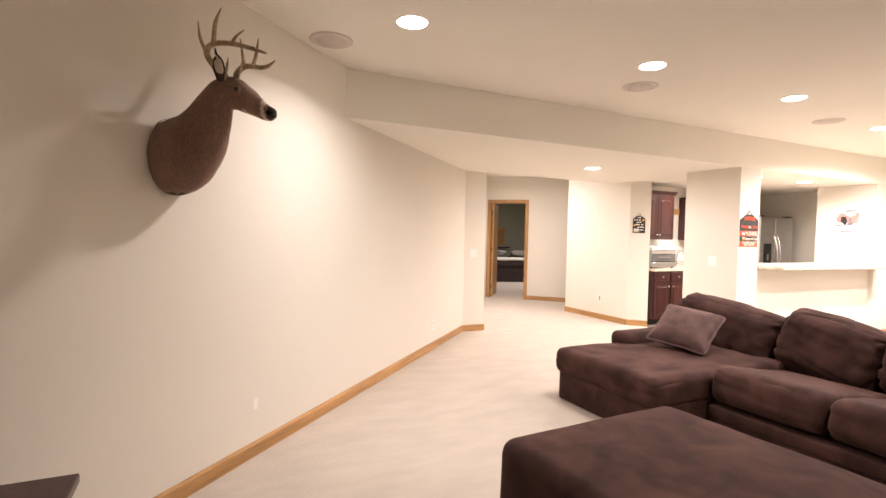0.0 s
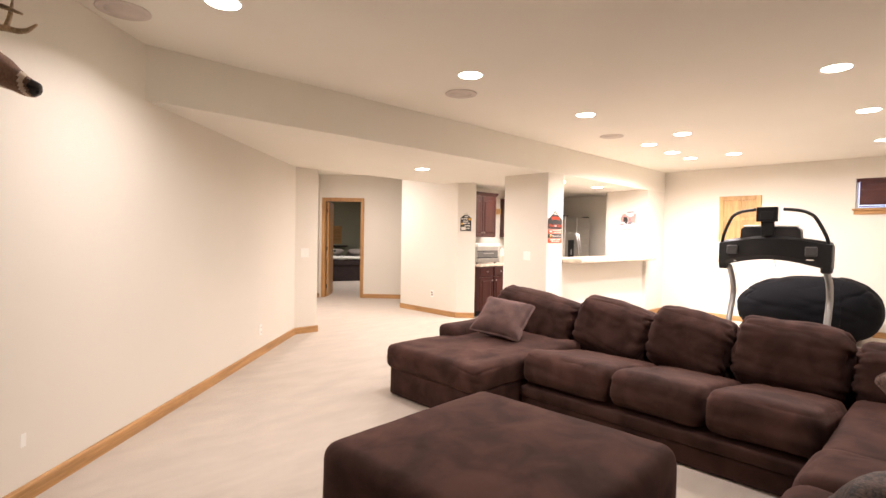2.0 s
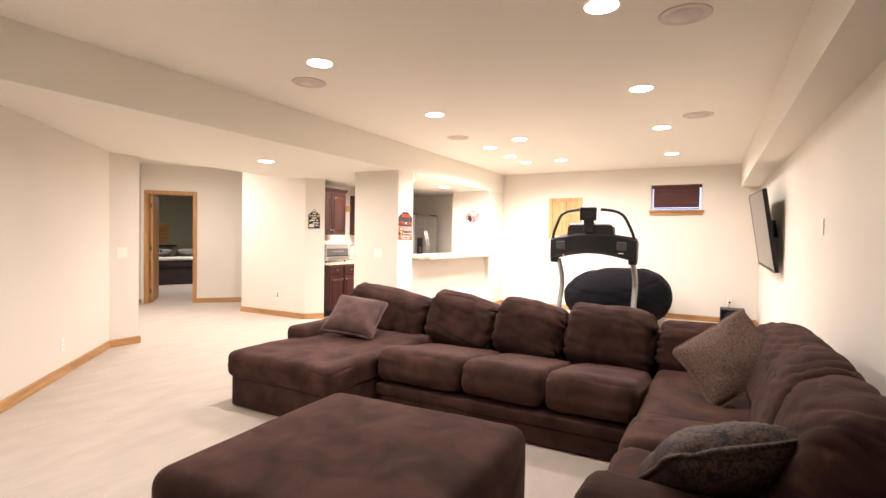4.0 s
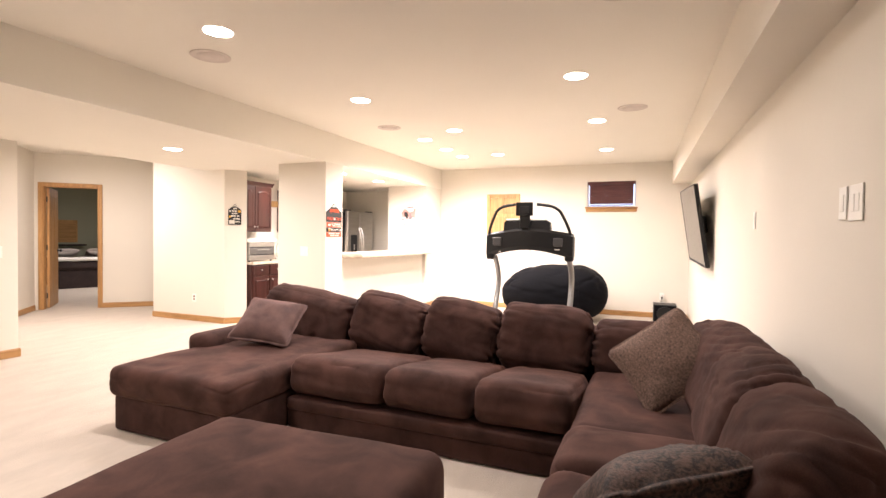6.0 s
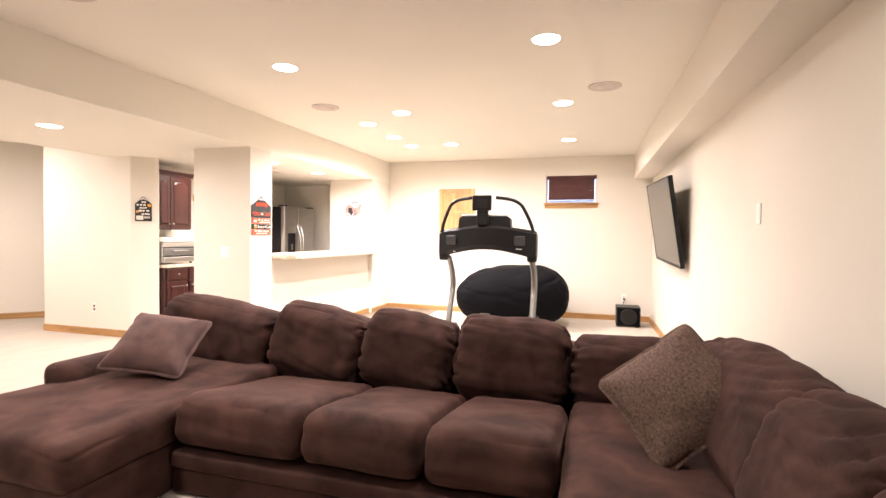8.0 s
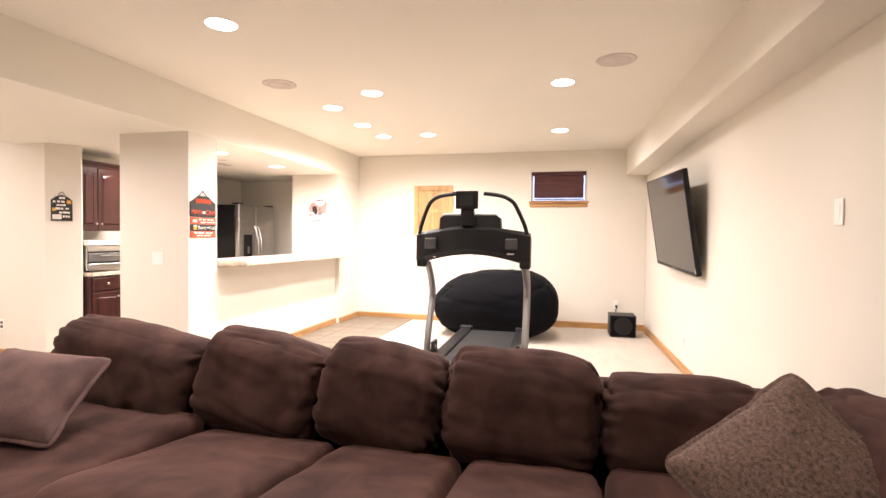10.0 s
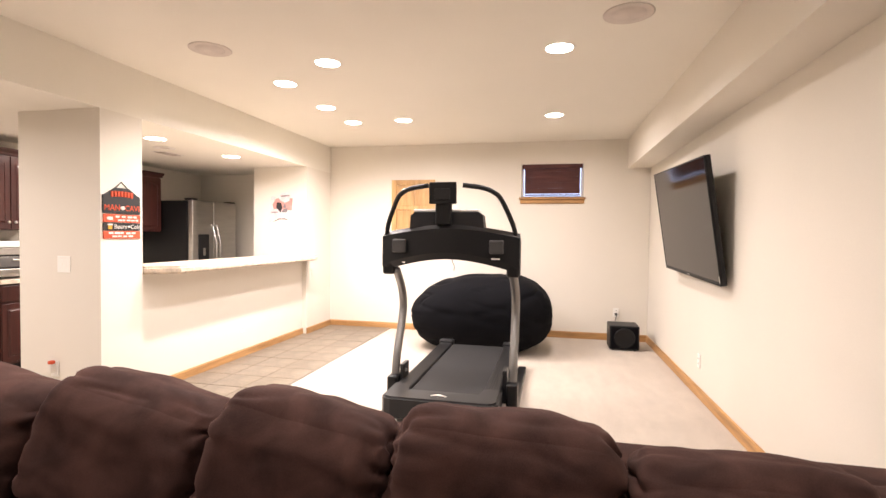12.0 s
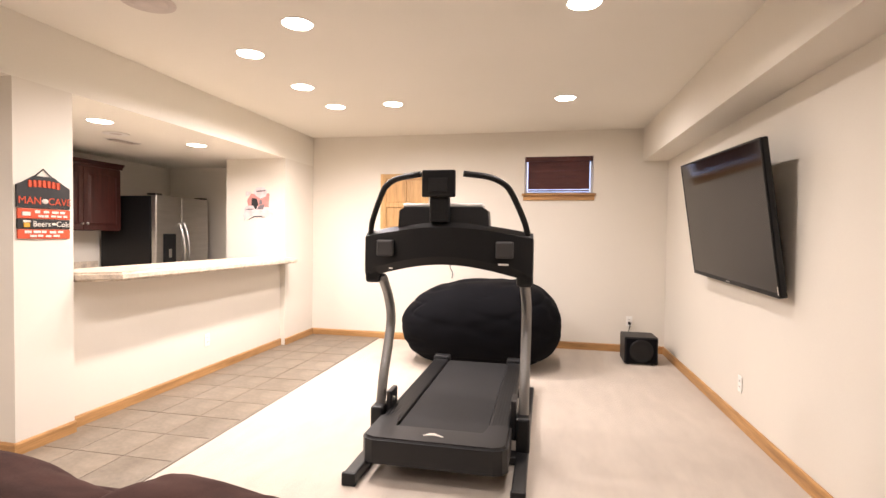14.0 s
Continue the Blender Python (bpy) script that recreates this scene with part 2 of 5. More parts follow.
def puff(sx, sy, sz, r=(0.06, 0.06, 0.08), seed=0, wrinkle=0.008, freq=5.0, cuts=16, crease=0.0, pinch=0.0, dome=0.0, gather=0.0, folds=0.0):
    """A stuffed cushion of that size about its centre: a block with edges rounded by r, a domed top, soft bumps, creases,
    and folds that gather towards its ends. pinch draws out four corners, as on a throw pillow."""
    bm = bmesh.new()
    bmesh.ops.create_cube(bm, size=2.0)
    bmesh.ops.subdivide_edges(bm, edges=bm.edges[:], cuts=cuts, use_grid_fill=True)
    o = Vector((seed * 3.7, seed * 1.3, seed * 7.1))
    h = (sx / 2, sy / 2, sz / 2)
    for v in bm.verts:
        c = [math.copysign(1 - (1 - abs(t)) ** 1.5, t) for t in v.co]
        p = Vector([c[i] * h[i] for i in range(3)])
        k = Vector([max(-(h[i] - r[i]), min(h[i] - r[i], p[i])) for i in range(3)])
        e = Vector([(p[i] - k[i]) / r[i] for i in range(3)])
        if e.length > 1e-6:
            e.normalize()
        q = k + Vector([e[i] * r[i] for i in range(3)])
        d = e if e.length > 0.5 else Vector((0, 0, math.copysign(1, p.z)))
        q.z += math.copysign(1, q.z) * dome * max(0, 1 - c[0] ** 2) * max(0, 1 - c[1] ** 2) * min(1, abs(c[2]))
        if pinch:
            g = abs(c[0] * c[1])
            m = max(abs(c[0]), abs(c[1]))
            q = Vector((q.x * (1 - pinch * (1 - g ** 2) * m ** 2), q.y * (1 - pinch * (1 - g ** 2) * m ** 2), q.z * (1 - 0.86 * m ** 3)))
        w = noise.noise(q * freq + o) + 0.5 * noise.noise(q * freq * 2.3 + o)
        f = 0.0
        if crease:
            t = abs(noise.noise(Vector((q.x * freq * 0.55 + q.z * 2, q.y * freq * 0.55 - q.z * 2, q.z * freq * 2.0)) + o * 2))
            f -= crease * max(0.0, 1 - t / 0.15) ** 1.3
        if gather:
            j = 0 if sx > sy else 1
            end = abs(c[j]) ** 3
            t = abs(noise.noise(Vector((q.z * 15, q[j] * 2.5, q[1 - j] * 9)) + o))
            f -= gather * end * max(0.0, 1 - t / 0.3)
        if folds:
            j = 0 if sx > sy else 1
            bend = noise.noise(q * 3.0 + o)
            t = abs(math.sin(46 * (q.z + 0.30 * q[j] + 0.5 * q[1 - j]) + 5.0 * bend))
            zone = max(0.0, min(1.0, (c[2] + 0.35) * 1.6)) * max(0.0, min(1.0, 0.65 + 1.3 * noise.noise(q * 4.0 + o * 1.7)))
            f -= folds * zone * (1 - t) ** 3
        v.co = q + d * (w * wrinkle + f)
    return bm


def moved(bm, m):
    bmesh.ops.transform(bm, matrix=m, verts=bm.verts)
    return bm


def revolve(bm, prof, seg=28, m=None):
    """A solid of revolution about z from (radius, z) pairs."""
    rings = [[bm.verts.new((r * math.cos(2 * math.pi * j / seg), r * math.sin(2 * math.pi * j / seg), z)) for j in range(seg)] for r, z in prof]
    for a, b in zip(rings, rings[1:]):
        for j in range(seg):
            bm.faces.new((a[j], a[(j + 1) % seg], b[(j + 1) % seg], b[j]))
    bm.faces.new(rings[0][::-1])
    bm.faces.new(rings[-1])
    if m is not None:
        for ring in rings:
            for v in ring:
                v.co = m @ v.co
    return bm


def structure(name, bm, mat, label, category="", smooth=False):
    return tagged(part(name, bm, mat, None, "", smooth), label, category or name.split("_")[0], "", "structure")


I4 = Matrix.Identity(4)

# ---------------------------------------------------------------- the shell of the place
FAR, TVY, BARY = 10.94, -0.05, 4.28
WY0, WY1, WZ0, WZ1 = 0.76, 1.55, 1.83, 2.27

structure("floor", bx(-0.8, 14.0, -0.4, 15.2, -0.12, 0.0), M_CARPET, "pale beige cut-pile carpet with soft footprints", "floor")
structure("ceiling_main", bx(-0.8, FAR + 0.15, -0.4, BARY, CEIL, CEIL + 0.12), M_CEIL, "cream textured flat ceiling of the main room", "ceiling")
structure("ceiling_hall", bx(4.3, 13.9, 6.53, 15.1, CEIL, CEIL + 0.12), M_CEIL, "cream flat ceiling of the back hall and bedroom", "ceiling")
structure("ceiling_low", bx(1.2, FAR + 0.15, BARY, 6.529, LOW, CEIL + 0.12), M_CEIL, "dropped cream ceiling over hall and kitchen", "ceiling")
LEAN = 0.012  # the television wall runs slightly out of square


def tvy(x):
    return TVY - LEAN * (FAR - x)


structure("wall_south", prism_bm([(-0.8, tvy(-0.8) - 0.15), (FAR + 0.15, TVY - 0.15), (FAR + 0.15, TVY), (-0.8, tvy(-0.8))], 0, CEIL), M_WALL, "long cream painted wall carrying the television", "wall")
bm = bmesh.new()
box(bm, FAR, FAR + 0.15, TVY, WY0, 0, CEIL)
box(bm, FAR, FAR + 0.15, WY0, WY1, 0, WZ0)
box(bm, FAR, FAR + 0.15, WY0, WY1, WZ1, CEIL)
box(bm, FAR, FAR + 0.15, WY1, BARY - 0.002, 0, CEIL)
box(bm, FAR, FAR + 0.15, BARY - 0.002, 6.55, 0, LOW)
structure("wall_east", bm, M_WALL, "cream painted end wall with a small high window", "wall")
structure("wall_west", bx(-0.8, -0.65, -0.4, 1.4, 0, CEIL), M_WALL, "cream painted wall", "wall")
structure("wall_soffit", prism_bm([(-0.65, tvy(-0.65)), (FAR, TVY), (FAR, 0.22), (-0.65, tvy(-0.65) + 0.27)], 2.195, CEIL), M_WALL, "boxed cream soffit along the wall top", "soffit")
S = 0.12 / math.sqrt(2)
structure("wall_deer", prism_bm([(-0.75, 1.02), (4.76, 6.53), (4.76 - S, 6.53 + S), (-0.75 - S, 1.02 + S)], 0, CEIL), M_WALL,
          "cream painted diagonal wall", "wall")
structure("wall_stub", prism_bm([(4.76, 6.53), (5.09, 6.53), (5.09, 7.89), (4.95, 7.96), (4.95, 6.66), (4.69, 6.66)], 0, CEIL), M_WALL,
          "short cream wall end with a light switch", "wall")
structure("wall_hall", prism_bm([(5.09, 7.89), (7.0, 9.80), (6.91, 9.89), (4.95, 7.96)], 0, CEIL), M_WALL, "cream diagonal hall wall", "wall")
U = Matrix.Translation((7.662, 9.138, 0)) @ Matrix.Rotation(radians(135), 4, "Z")  # x runs along the bedroom wall from the door's near edge
bm = bmesh.new()
box(bm, 0.83, 1.6, -0.12, 0, 0, CEIL, m=U)
box(bm, -1.6, 0.055, -0.12, 0, 0, CEIL, m=U)
box(bm, 0.055, 0.83, -0.12, 0, 2.035, CEIL, m=U)
structure("wall_bedroom_door", bm, M_WALL, "cream diagonal wall with the bedroom doorway", "wall")
structure("wall_kitchen_end", prism_bm([(7.42, 7.6), (7.42, 6.16), (7.63, 5.95), (7.72, 6.04), (7.72, 7.6)], 0, CEIL), M_WALL,
          "cream wall end with an angled face", "wall")
structure("wall_hall_north", bx(7.72, 9.4, 7.6, 7.72, 0, CEIL), M_WALL, "cream hall wall", "wall")
structure("wall_kitchen_back", bx(7.72, FAR, 6.43, 6.55, 0, CEIL), M_WALL, "cream kitchen wall", "wall")
structure("wall_pillar", bx(7.20, 7.57, BARY, 5.01, 0, LOW), M_WALL, "square cream painted pillar", "pillar")
structure("wall_bar_half", bx(7.57, 10.23, 4.34, 4.48, 0, 0.985), M_WALL, "cream half wall under the bar counter", "wall")
structure("wall_bar_end", bx(10.23, FAR, BARY, 5.05, 0, LOW), M_WALL, "cream wall return at the bar", "wall")
bm = bmesh.new()
box(bm, 4.4, 13.9, 15.0, 15.1, 0, CEIL)
box(bm, 13.8, 13.9, 6.6, 15.0, 0, CEIL)
box(bm, 4.3, 4.4, 8.0, 15.1, 0, CEIL)
structure("wall_bedroom", bm, M_BEDROOM, "sage green bedroom walls", "wall")


def baseboard(a, b, name="baseboard"):
    """An oak board with an eased top edge along a wall's foot, on the left of the way from a to b."""
    a, b = Vector((*a, 0)), Vector((*b, 0))
    d = b - a
    bm = bmesh.new()
    prof = [(0.002, 0.0), (0.016, 0.0), (0.016, 0.072), (0.011, 0.084), (0.002, 0.086)]
    e0 = [bm.verts.new((0, p, z)) for p, z in prof]
    e1 = [bm.verts.new((d.length, p, z)) for p, z in prof]
    bm.faces.new(e0)
    bm.faces.new(e1[::-1])
    for i in range(5):
        bm.faces.new((e0[i], e0[(i + 1) % 5], e1[(i + 1) % 5], e1[i]))
    ob = structure(name, bm, M_OAK, "honey oak baseboard", "baseboard")
    ob.matrix_world = Matrix.Translation(a) @ Matrix.Rotation(math.atan2(d.y, d.x), 4, "Z")
    return ob


baseboard((4.76, 6.53), (-0.65, 1.12))
baseboard((5.09, 6.53), (4.755, 6.53))
baseboard((5.09, 7.89), (5.09, 6.516))
baseboard((6.985, 9.785), (5.09, 7.89))
baseboard((9.2, 7.60), (7.66, 9.14))
baseboard((7.42, 6.16), (7.42, 7.60))
baseboard((7.63, 5.95), (7.42, 6.16))
baseboard((7.20, BARY - 0.016), (7.20, 5.01))
baseboard((7.57, BARY), (7.186, BARY))
baseboard((10.23, 4.34), (7.57, 4.34))
baseboard((FAR, BARY), (10.23, BARY))
baseboard((FAR, TVY), (FAR, BARY))
baseboard((-0.65, tvy(-0.65)), (FAR, TVY))


# ---------------------------------------------------------------- recessed lights and ceiling speakers
def down(x, y, z):
    return Matrix.Translation((x, y, z)) @ Matrix.Rotation(math.pi, 4, "X")


def recessed_light(x, y, z, watts, spread=172, first=[]):
    if not first:
        e = thing("recessed_light", down(x, y, z), "lit round recessed downlight with white trim ring", "ceiling light", "downlights")
        bm = bmesh.new()
        revolve(bm, [(0.088, 0.001), (0.100, 0.001), (0.100, 0.003), (0.096, 0.005), (0.090, 0.004), (0.088, 0.002)], 32)
        part("trim_ring", bm, M_TRIM, e, "", True)
        bm = bmesh.new()
        revolve(bm, [(0.0005, 0.0065), (0.06, 0.006), (0.0885, 0.0035), (0.0885, 0.001), (0.0005, 0.001)][::-1], 32)
        part("lens", bm, M_LENS, e, "glowing frosted lens", True)
        first.append(e)
    else:
        e = copy_thing(first[0], down(x, y, z))
    lamp = bpy.data.lights.new("downlight", "AREA")
    lamp.shape, lamp.size, lamp.energy, lamp.color, lamp.spread = "DISK", 0.12, watts, CAN_COLOUR, radians(spread)
    ob = new("downlight", lamp)
    ob.matrix_world = pose(x, y, z - 0.014)
    return e


# power tuned lamp by lamp to balance the room: the end by the bar is brightest
DIM = {(2.65, 3.28): 0.78, (4.44, 3.13): 0.8, (6.12, 3.12): 0.9, (4.44, 1.13): 0.42, (6.08, 1.13): 0.5, (7.68, 1.11): 0.7, (9.53, 1.14): 1.0}
for x, y in ((2.65, 3.28), (4.44, 3.13), (6.12, 3.12), (7.66, 2.76), (8.06, 3.33), (8.84, 3.34), (9.50, 3.33), (9.49, 2.74),
             (4.44, 1.13), (6.08, 1.13), (7.68, 1.11), (9.53, 1.14)):
    recessed_light(x, y, CEIL, CAN_WATTS * DIM.get((x, y), 1.65 if x > 8.5 else 1.0), 140 if x < 3 else 150 if x < 8.5 else 154 if y > 3 else 170)
recessed_light(5.94, 5.37, LOW, CAN_WATTS * 1.15, 172)
recessed_light(6.3, 7.75, CEIL, CAN_WATTS * 1.6, 172)
# the third, near the worktop, is unseen and added to light the counter
for x, y in ((8.26, 4.79), (9.33, 4.75), (8.2, 5.7)):
    recessed_light(x, y, LOW, CAN_WATTS * (0.45 if y > 5 else 0.7), 160)


def ceiling_speaker(x, y, first=[]):
    if first:
        return copy_thing(first[0], down(x, y, CEIL))
    e = thing("ceiling_speaker", down(x, y, CEIL), "round flush ceiling speaker with painted mesh grille", "speaker", "ceiling speakers")
    bm = bmesh.new()
    revolve(bm, [(0.126, 0.001), (0.138, 0.001), (0.138, 0.004), (0.132, 0.006), (0.126, 0.005)], 36)
    part("rim", bm, M_GRILLE, e, "", True)
    bm = bmesh.new()
    revolve(bm, [(0.0005, 0.001), (0.1265, 0.001), (0.1265, 0.0045), (0.0005, 0.0065)], 36)
    part("grille", bm, M_GRILLE, e, "", True)
    first.append(e)


for x, y in ((2.29, 3.79), (4.75, 3.53), (7.26, 3.43), (7.23, 0.74), (4.75, 0.74)):
    ceiling_speaker(x, y)


# ---------------------------------------------------------------- sectional sofa
def tilted(bm, x, y, z, rx=0, ry=0, rz=0):
    return moved(bm, pose(x, y, z, rx, ry, rz))


sofa = thing("sectional_sofa", I4, "dark brown microsuede sectional sofa with chaise and loose cushions", "sofa")


def upholstered(x0, x1, y0, y1, z0, z1, r=0.035, seed=1, amp=0.006):
    bm = bmesh.new()
    box(bm, x0, x1, y0, y1, z0, z1, r, 3)
    bmesh.ops.subdivide_edges(bm, edges=[e for e in bm.edges if e.calc_length() > 0.25], cuts=5, use_grid_fill=True)
    for v in bm.verts:
        if v.co.z > z0 + 0.02:
            v.co += Vector((noise.noise(v.co * 4 + Vector((seed, 0, 0))), noise.noise(v.co * 4 + Vector((0, seed, 5))), noise.noise(v.co * 4 + Vector((9, 0, seed))))) * amp
    return bm


part("chaise_base", upholstered(4.20, 6.02, 2.78, 3.765, 0.006, 0.235, 0.02, 1), M_SUEDE, sofa, "", True)
part("sofa_base", upholstered(4.685, 6.02, 0.92, 2.776, 0.006, 0.135, 0.02, 2), M_SUEDE, sofa, "", True)
part("front_rail", upholstered(4.67, 4.95, 0.93, 2.772, 0.133, 0.215, 0.02, 3), M_SUEDE, sofa, "", True)
part("corner_base", upholstered(4.32, 6.02, 0.06, 0.916, 0.006, 0.215, 0.02, 4), M_SUEDE, sofa, "", True)
part("return_base", upholstered(3.22, 4.316, 0.06, 0.86, 0.006, 0.215, 0.02, 5), M_SUEDE, sofa, "", True)
part("back_frame", upholstered(5.86, 6.08, 0.06, 3.85, 0.006, 0.62, 0.05, 6), M_SUEDE, sofa, "", True)
part("return_back_frame", upholstered(3.22, 5.855, 0.0, 0.15, 0.006, 0.62, 0.05, 7), M_SUEDE, sofa, "", True)
part("corner_block", upholstered(5.36, 5.855, 0.152, 0.36, 0.22, 0.66, 0.05, 10), M_SUEDE, sofa, "", True)
part("arm", upholstered(4.80, 5.95, 3.60, 3.85, 0.006, 0.52, 0.07, 8, 0.012), M_SUEDE, sofa, "", True)
part("arm", upholstered(3.16, 3.44, 0.10, 0.93, 0.006, 0.54, 0.07, 9, 0.012), M_SUEDE, sofa, "", True)
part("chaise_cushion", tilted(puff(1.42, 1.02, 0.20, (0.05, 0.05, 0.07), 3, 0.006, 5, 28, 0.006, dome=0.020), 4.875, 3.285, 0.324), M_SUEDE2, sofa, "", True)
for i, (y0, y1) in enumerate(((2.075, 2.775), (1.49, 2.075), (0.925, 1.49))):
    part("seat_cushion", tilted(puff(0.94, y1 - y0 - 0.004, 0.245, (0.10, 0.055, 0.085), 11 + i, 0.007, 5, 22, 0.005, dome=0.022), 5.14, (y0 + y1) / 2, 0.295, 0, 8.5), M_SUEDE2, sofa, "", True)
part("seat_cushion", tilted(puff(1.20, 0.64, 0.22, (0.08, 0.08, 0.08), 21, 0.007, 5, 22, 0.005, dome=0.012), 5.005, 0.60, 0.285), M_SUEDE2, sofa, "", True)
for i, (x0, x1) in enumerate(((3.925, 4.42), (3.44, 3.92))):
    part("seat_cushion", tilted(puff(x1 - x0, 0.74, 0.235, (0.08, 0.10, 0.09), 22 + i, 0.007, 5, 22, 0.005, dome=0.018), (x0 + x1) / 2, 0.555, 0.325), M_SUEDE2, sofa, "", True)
for i, (y0, y1, h) in enumerate(((2.87, 3.84, 0.50), (2.20, 2.89, 0.49), (1.60, 2.22, 0.48), (0.925, 1.61, 0.49), (0.28, 0.935, 0.42))):
    part("back_cushion", tilted(puff(0.42, y1 - y0 + 0.01, h, (0.18, 0.10, 0.15), 31 + i, 0.013, 4, 34, 0.007, dome=0.02, gather=0.024), 5.745, (y0 + y1) / 2, 0.285 + h / 2, (7, 9, 8, 3, 0)[i], 13, (-2, 1, -1, 2, 0)[i]), M_SUEDE, sofa, "", True)
for i, (x0, x1, h) in enumerate(((4.44, 5.44, 0.48), (3.91, 4.52, 0.49), (3.32, 3.98, 0.49))):
    part("back_cushion", tilted(puff(x1 - x0 + 0.02, 0.31, h, (0.10, 0.16, 0.15), 41 + i, 0.008, 4, 46, 0.003, dome=0.03, gather=0.014, folds=0.017), (x0 + x1) / 2, 0.20, 0.35 + h / 2, 19, 0, (4, 0, -2)[i]), M_SUEDE, sofa, "", True)


def throw_pillow(name, m, mat, label, w=0.48, seed=0, thick=0.19):
    e = thing(name, m, label, "pillow")
    part("cover", puff(w, w, thick, (0.05, 0.05, thick * 0.47), seed, 0.007, 7, 24, 0.008, 0.07, dome=0.02), mat, e, "", True)
    return e


throw_pillow("throw_pillow", pose(5.13, 3.32, 0.605, 34, 6.9, -70.8), M_MAUVE, "mauve velvet throw pillow leaning on the sofa back", 0.485, 51)
throw_pillow("throw_pillow", look((5.0, 0.475, 0.635), (4.28, 0.775, 1.22), 42), M_TWEED, "brown tweed throw pillow leaning in the sofa corner", 0.50, 52, 0.12)
throw_pillow("throw_pillow", pose(3.54, 0.55, 0.575, -35.1, -8.7, -61.4), M_PATTERN, "dark brown patterned throw pillow lying against the sofa arm", 0.45, 53)

# ---------------------------------------------------------------- ottoman
ottoman = thing("ottoman", pose(3.215, 1.775, 0, 0, 0, 2.5), "large square dark brown microsuede ottoman", "ottoman")
bm = bmesh.new()
box(bm, -0.515, 0.545, -0.535, 0.535, 0.03, 0.486, 0.065, 5)
bmesh.ops.subdivide_edges(bm, edges=[e for e in bm.edges if e.calc_length() > 0.25], cuts=9, use_grid_fill=True)
for v in bm.verts:
    if v.co.z > 0.3:
        k = max(0, 1 - (v.co.x / 0.53) ** 2) * max(0, 1 - (v.co.y / 0.535) ** 2)
        v.co.z += 0.022 * k + 0.004 * noise.noise(v.co * 6)
    v.co.x += 0.006 * noise.noise(v.co * 5 + Vector((4, 0, 0)))
    v.co.y += 0.006 * noise.noise(v.co * 5 + Vector((0, 4, 0)))
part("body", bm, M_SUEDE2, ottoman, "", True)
for x in (-0.45, 0.45):
    for y in (-0.45, 0.45):
        part("foot", moved(cyl(bmesh.new(), 0.022, 0.028, 0, 0.035, 14), pose(x, y, 0)), M_BLACKPL, ottoman)

# ---------------------------------------------------------------- treadmill
tm = thing("treadmill", pose(7.85, 1.86, 0), "black and grey incline treadmill seen from its front, on carpet", "treadmill")
for s, y in ((1, 0.42), (-1, -0.46)):
    part("base_rail", bx(-0.50, 1.25, y - 0.035, y + 0.035, 0.0, 0.065, bevel=0.008), M_BLACKMET, tm)
    part("foot_cap", bx(-0.525, -0.499, y - 0.039, y + 0.039, 0.0, 0.070, bevel=0.006), M_BLACKPL, tm)
part("cross_bar", bx(-0.1, 0.0, -0.46, 0.42, 0.005, 0.055, bevel=0.008), M_BLACKMET, tm)
part("cross_bar", bx(1.10, 1.2, -0.46, 0.42, 0.005, 0.055, bevel=0.008), M_BLACKMET, tm)
part("deck", bx(-0.42, 1.40, -0.33, 0.31, 0.12, 0.198, bevel=0.01), M_BLACKPL, tm)
part("running_belt", bx(-0.30, 1.38, -0.265, 0.250, 0.1985, 0.212, bevel=0.004), M_BELT, tm, "dark grey running belt")
for y0, y1 in ((-0.385, -0.268), (0.253, 0.375)):
    rail = part("side_rail", bx(-0.25, 1.36, y0, y1, 0.13, 0.232, bevel=0.012), M_GREYPL, tm)
    for k in range(5):
        yy = y0 + 0.022 + k * (y1 - y0 - 0.044) / 4
        part("grip_strip", bx(-0.22, 1.25, yy - 0.005, yy + 0.005, 0.2315, 0.2355), M_BLACKPL, rail)
    part("end_cap", bx(1.33, 1.43, y0 - 0.01, y1 + 0.01, 0.12, 0.258, bevel=0.015), M_GREYPL, tm)
bm = bmesh.new()
pts = [(-0.46, -0.33), (-0.44, -0.375), (-0.40, -0.40), (-0.12, -0.40), (-0.12, -0.268), (-0.28, -0.268), (-0.28, 0.253), (-0.12, 0.253), (-0.12, 0.385), (-0.40, 0.385), (-0.44, 0.36), (-0.46, 0.315)]
prism_bm(pts, 0.105, 0.245, bm)
bmesh.ops.bevel(bm, geom=[e for e in bm.edges if abs(e.verts[0].co.z - e.verts[1].co.z) < 0.001 and e.verts[0].co.z > 0.2], offset=0.014, segments=3, affect="EDGES")
hood = part("front_cap", bm, M_GREYPL, tm, "rounded charcoal front cap")
bm = bmesh.new()
box(bm, -0.44, -0.27, -0.262, 0.247, 0.2, 0.238, 0.01)
part("cap_plate", bm, M_GREYPL, hood)
bm = bmesh.new()
for k in range(3):
    tube(bm, [(-0.375 + 0.012 * k, -0.055 + 0.02 * k, 0.2465), (-0.36 + 0.008 * k, 0.0, 0.2465), (-0.375 + 0.012 * k, 0.055 - 0.012 * k, 0.2465)], 0.004, 6)
part("emblem", bm, M_SIGNWHITE, tm, "small silver emblem")
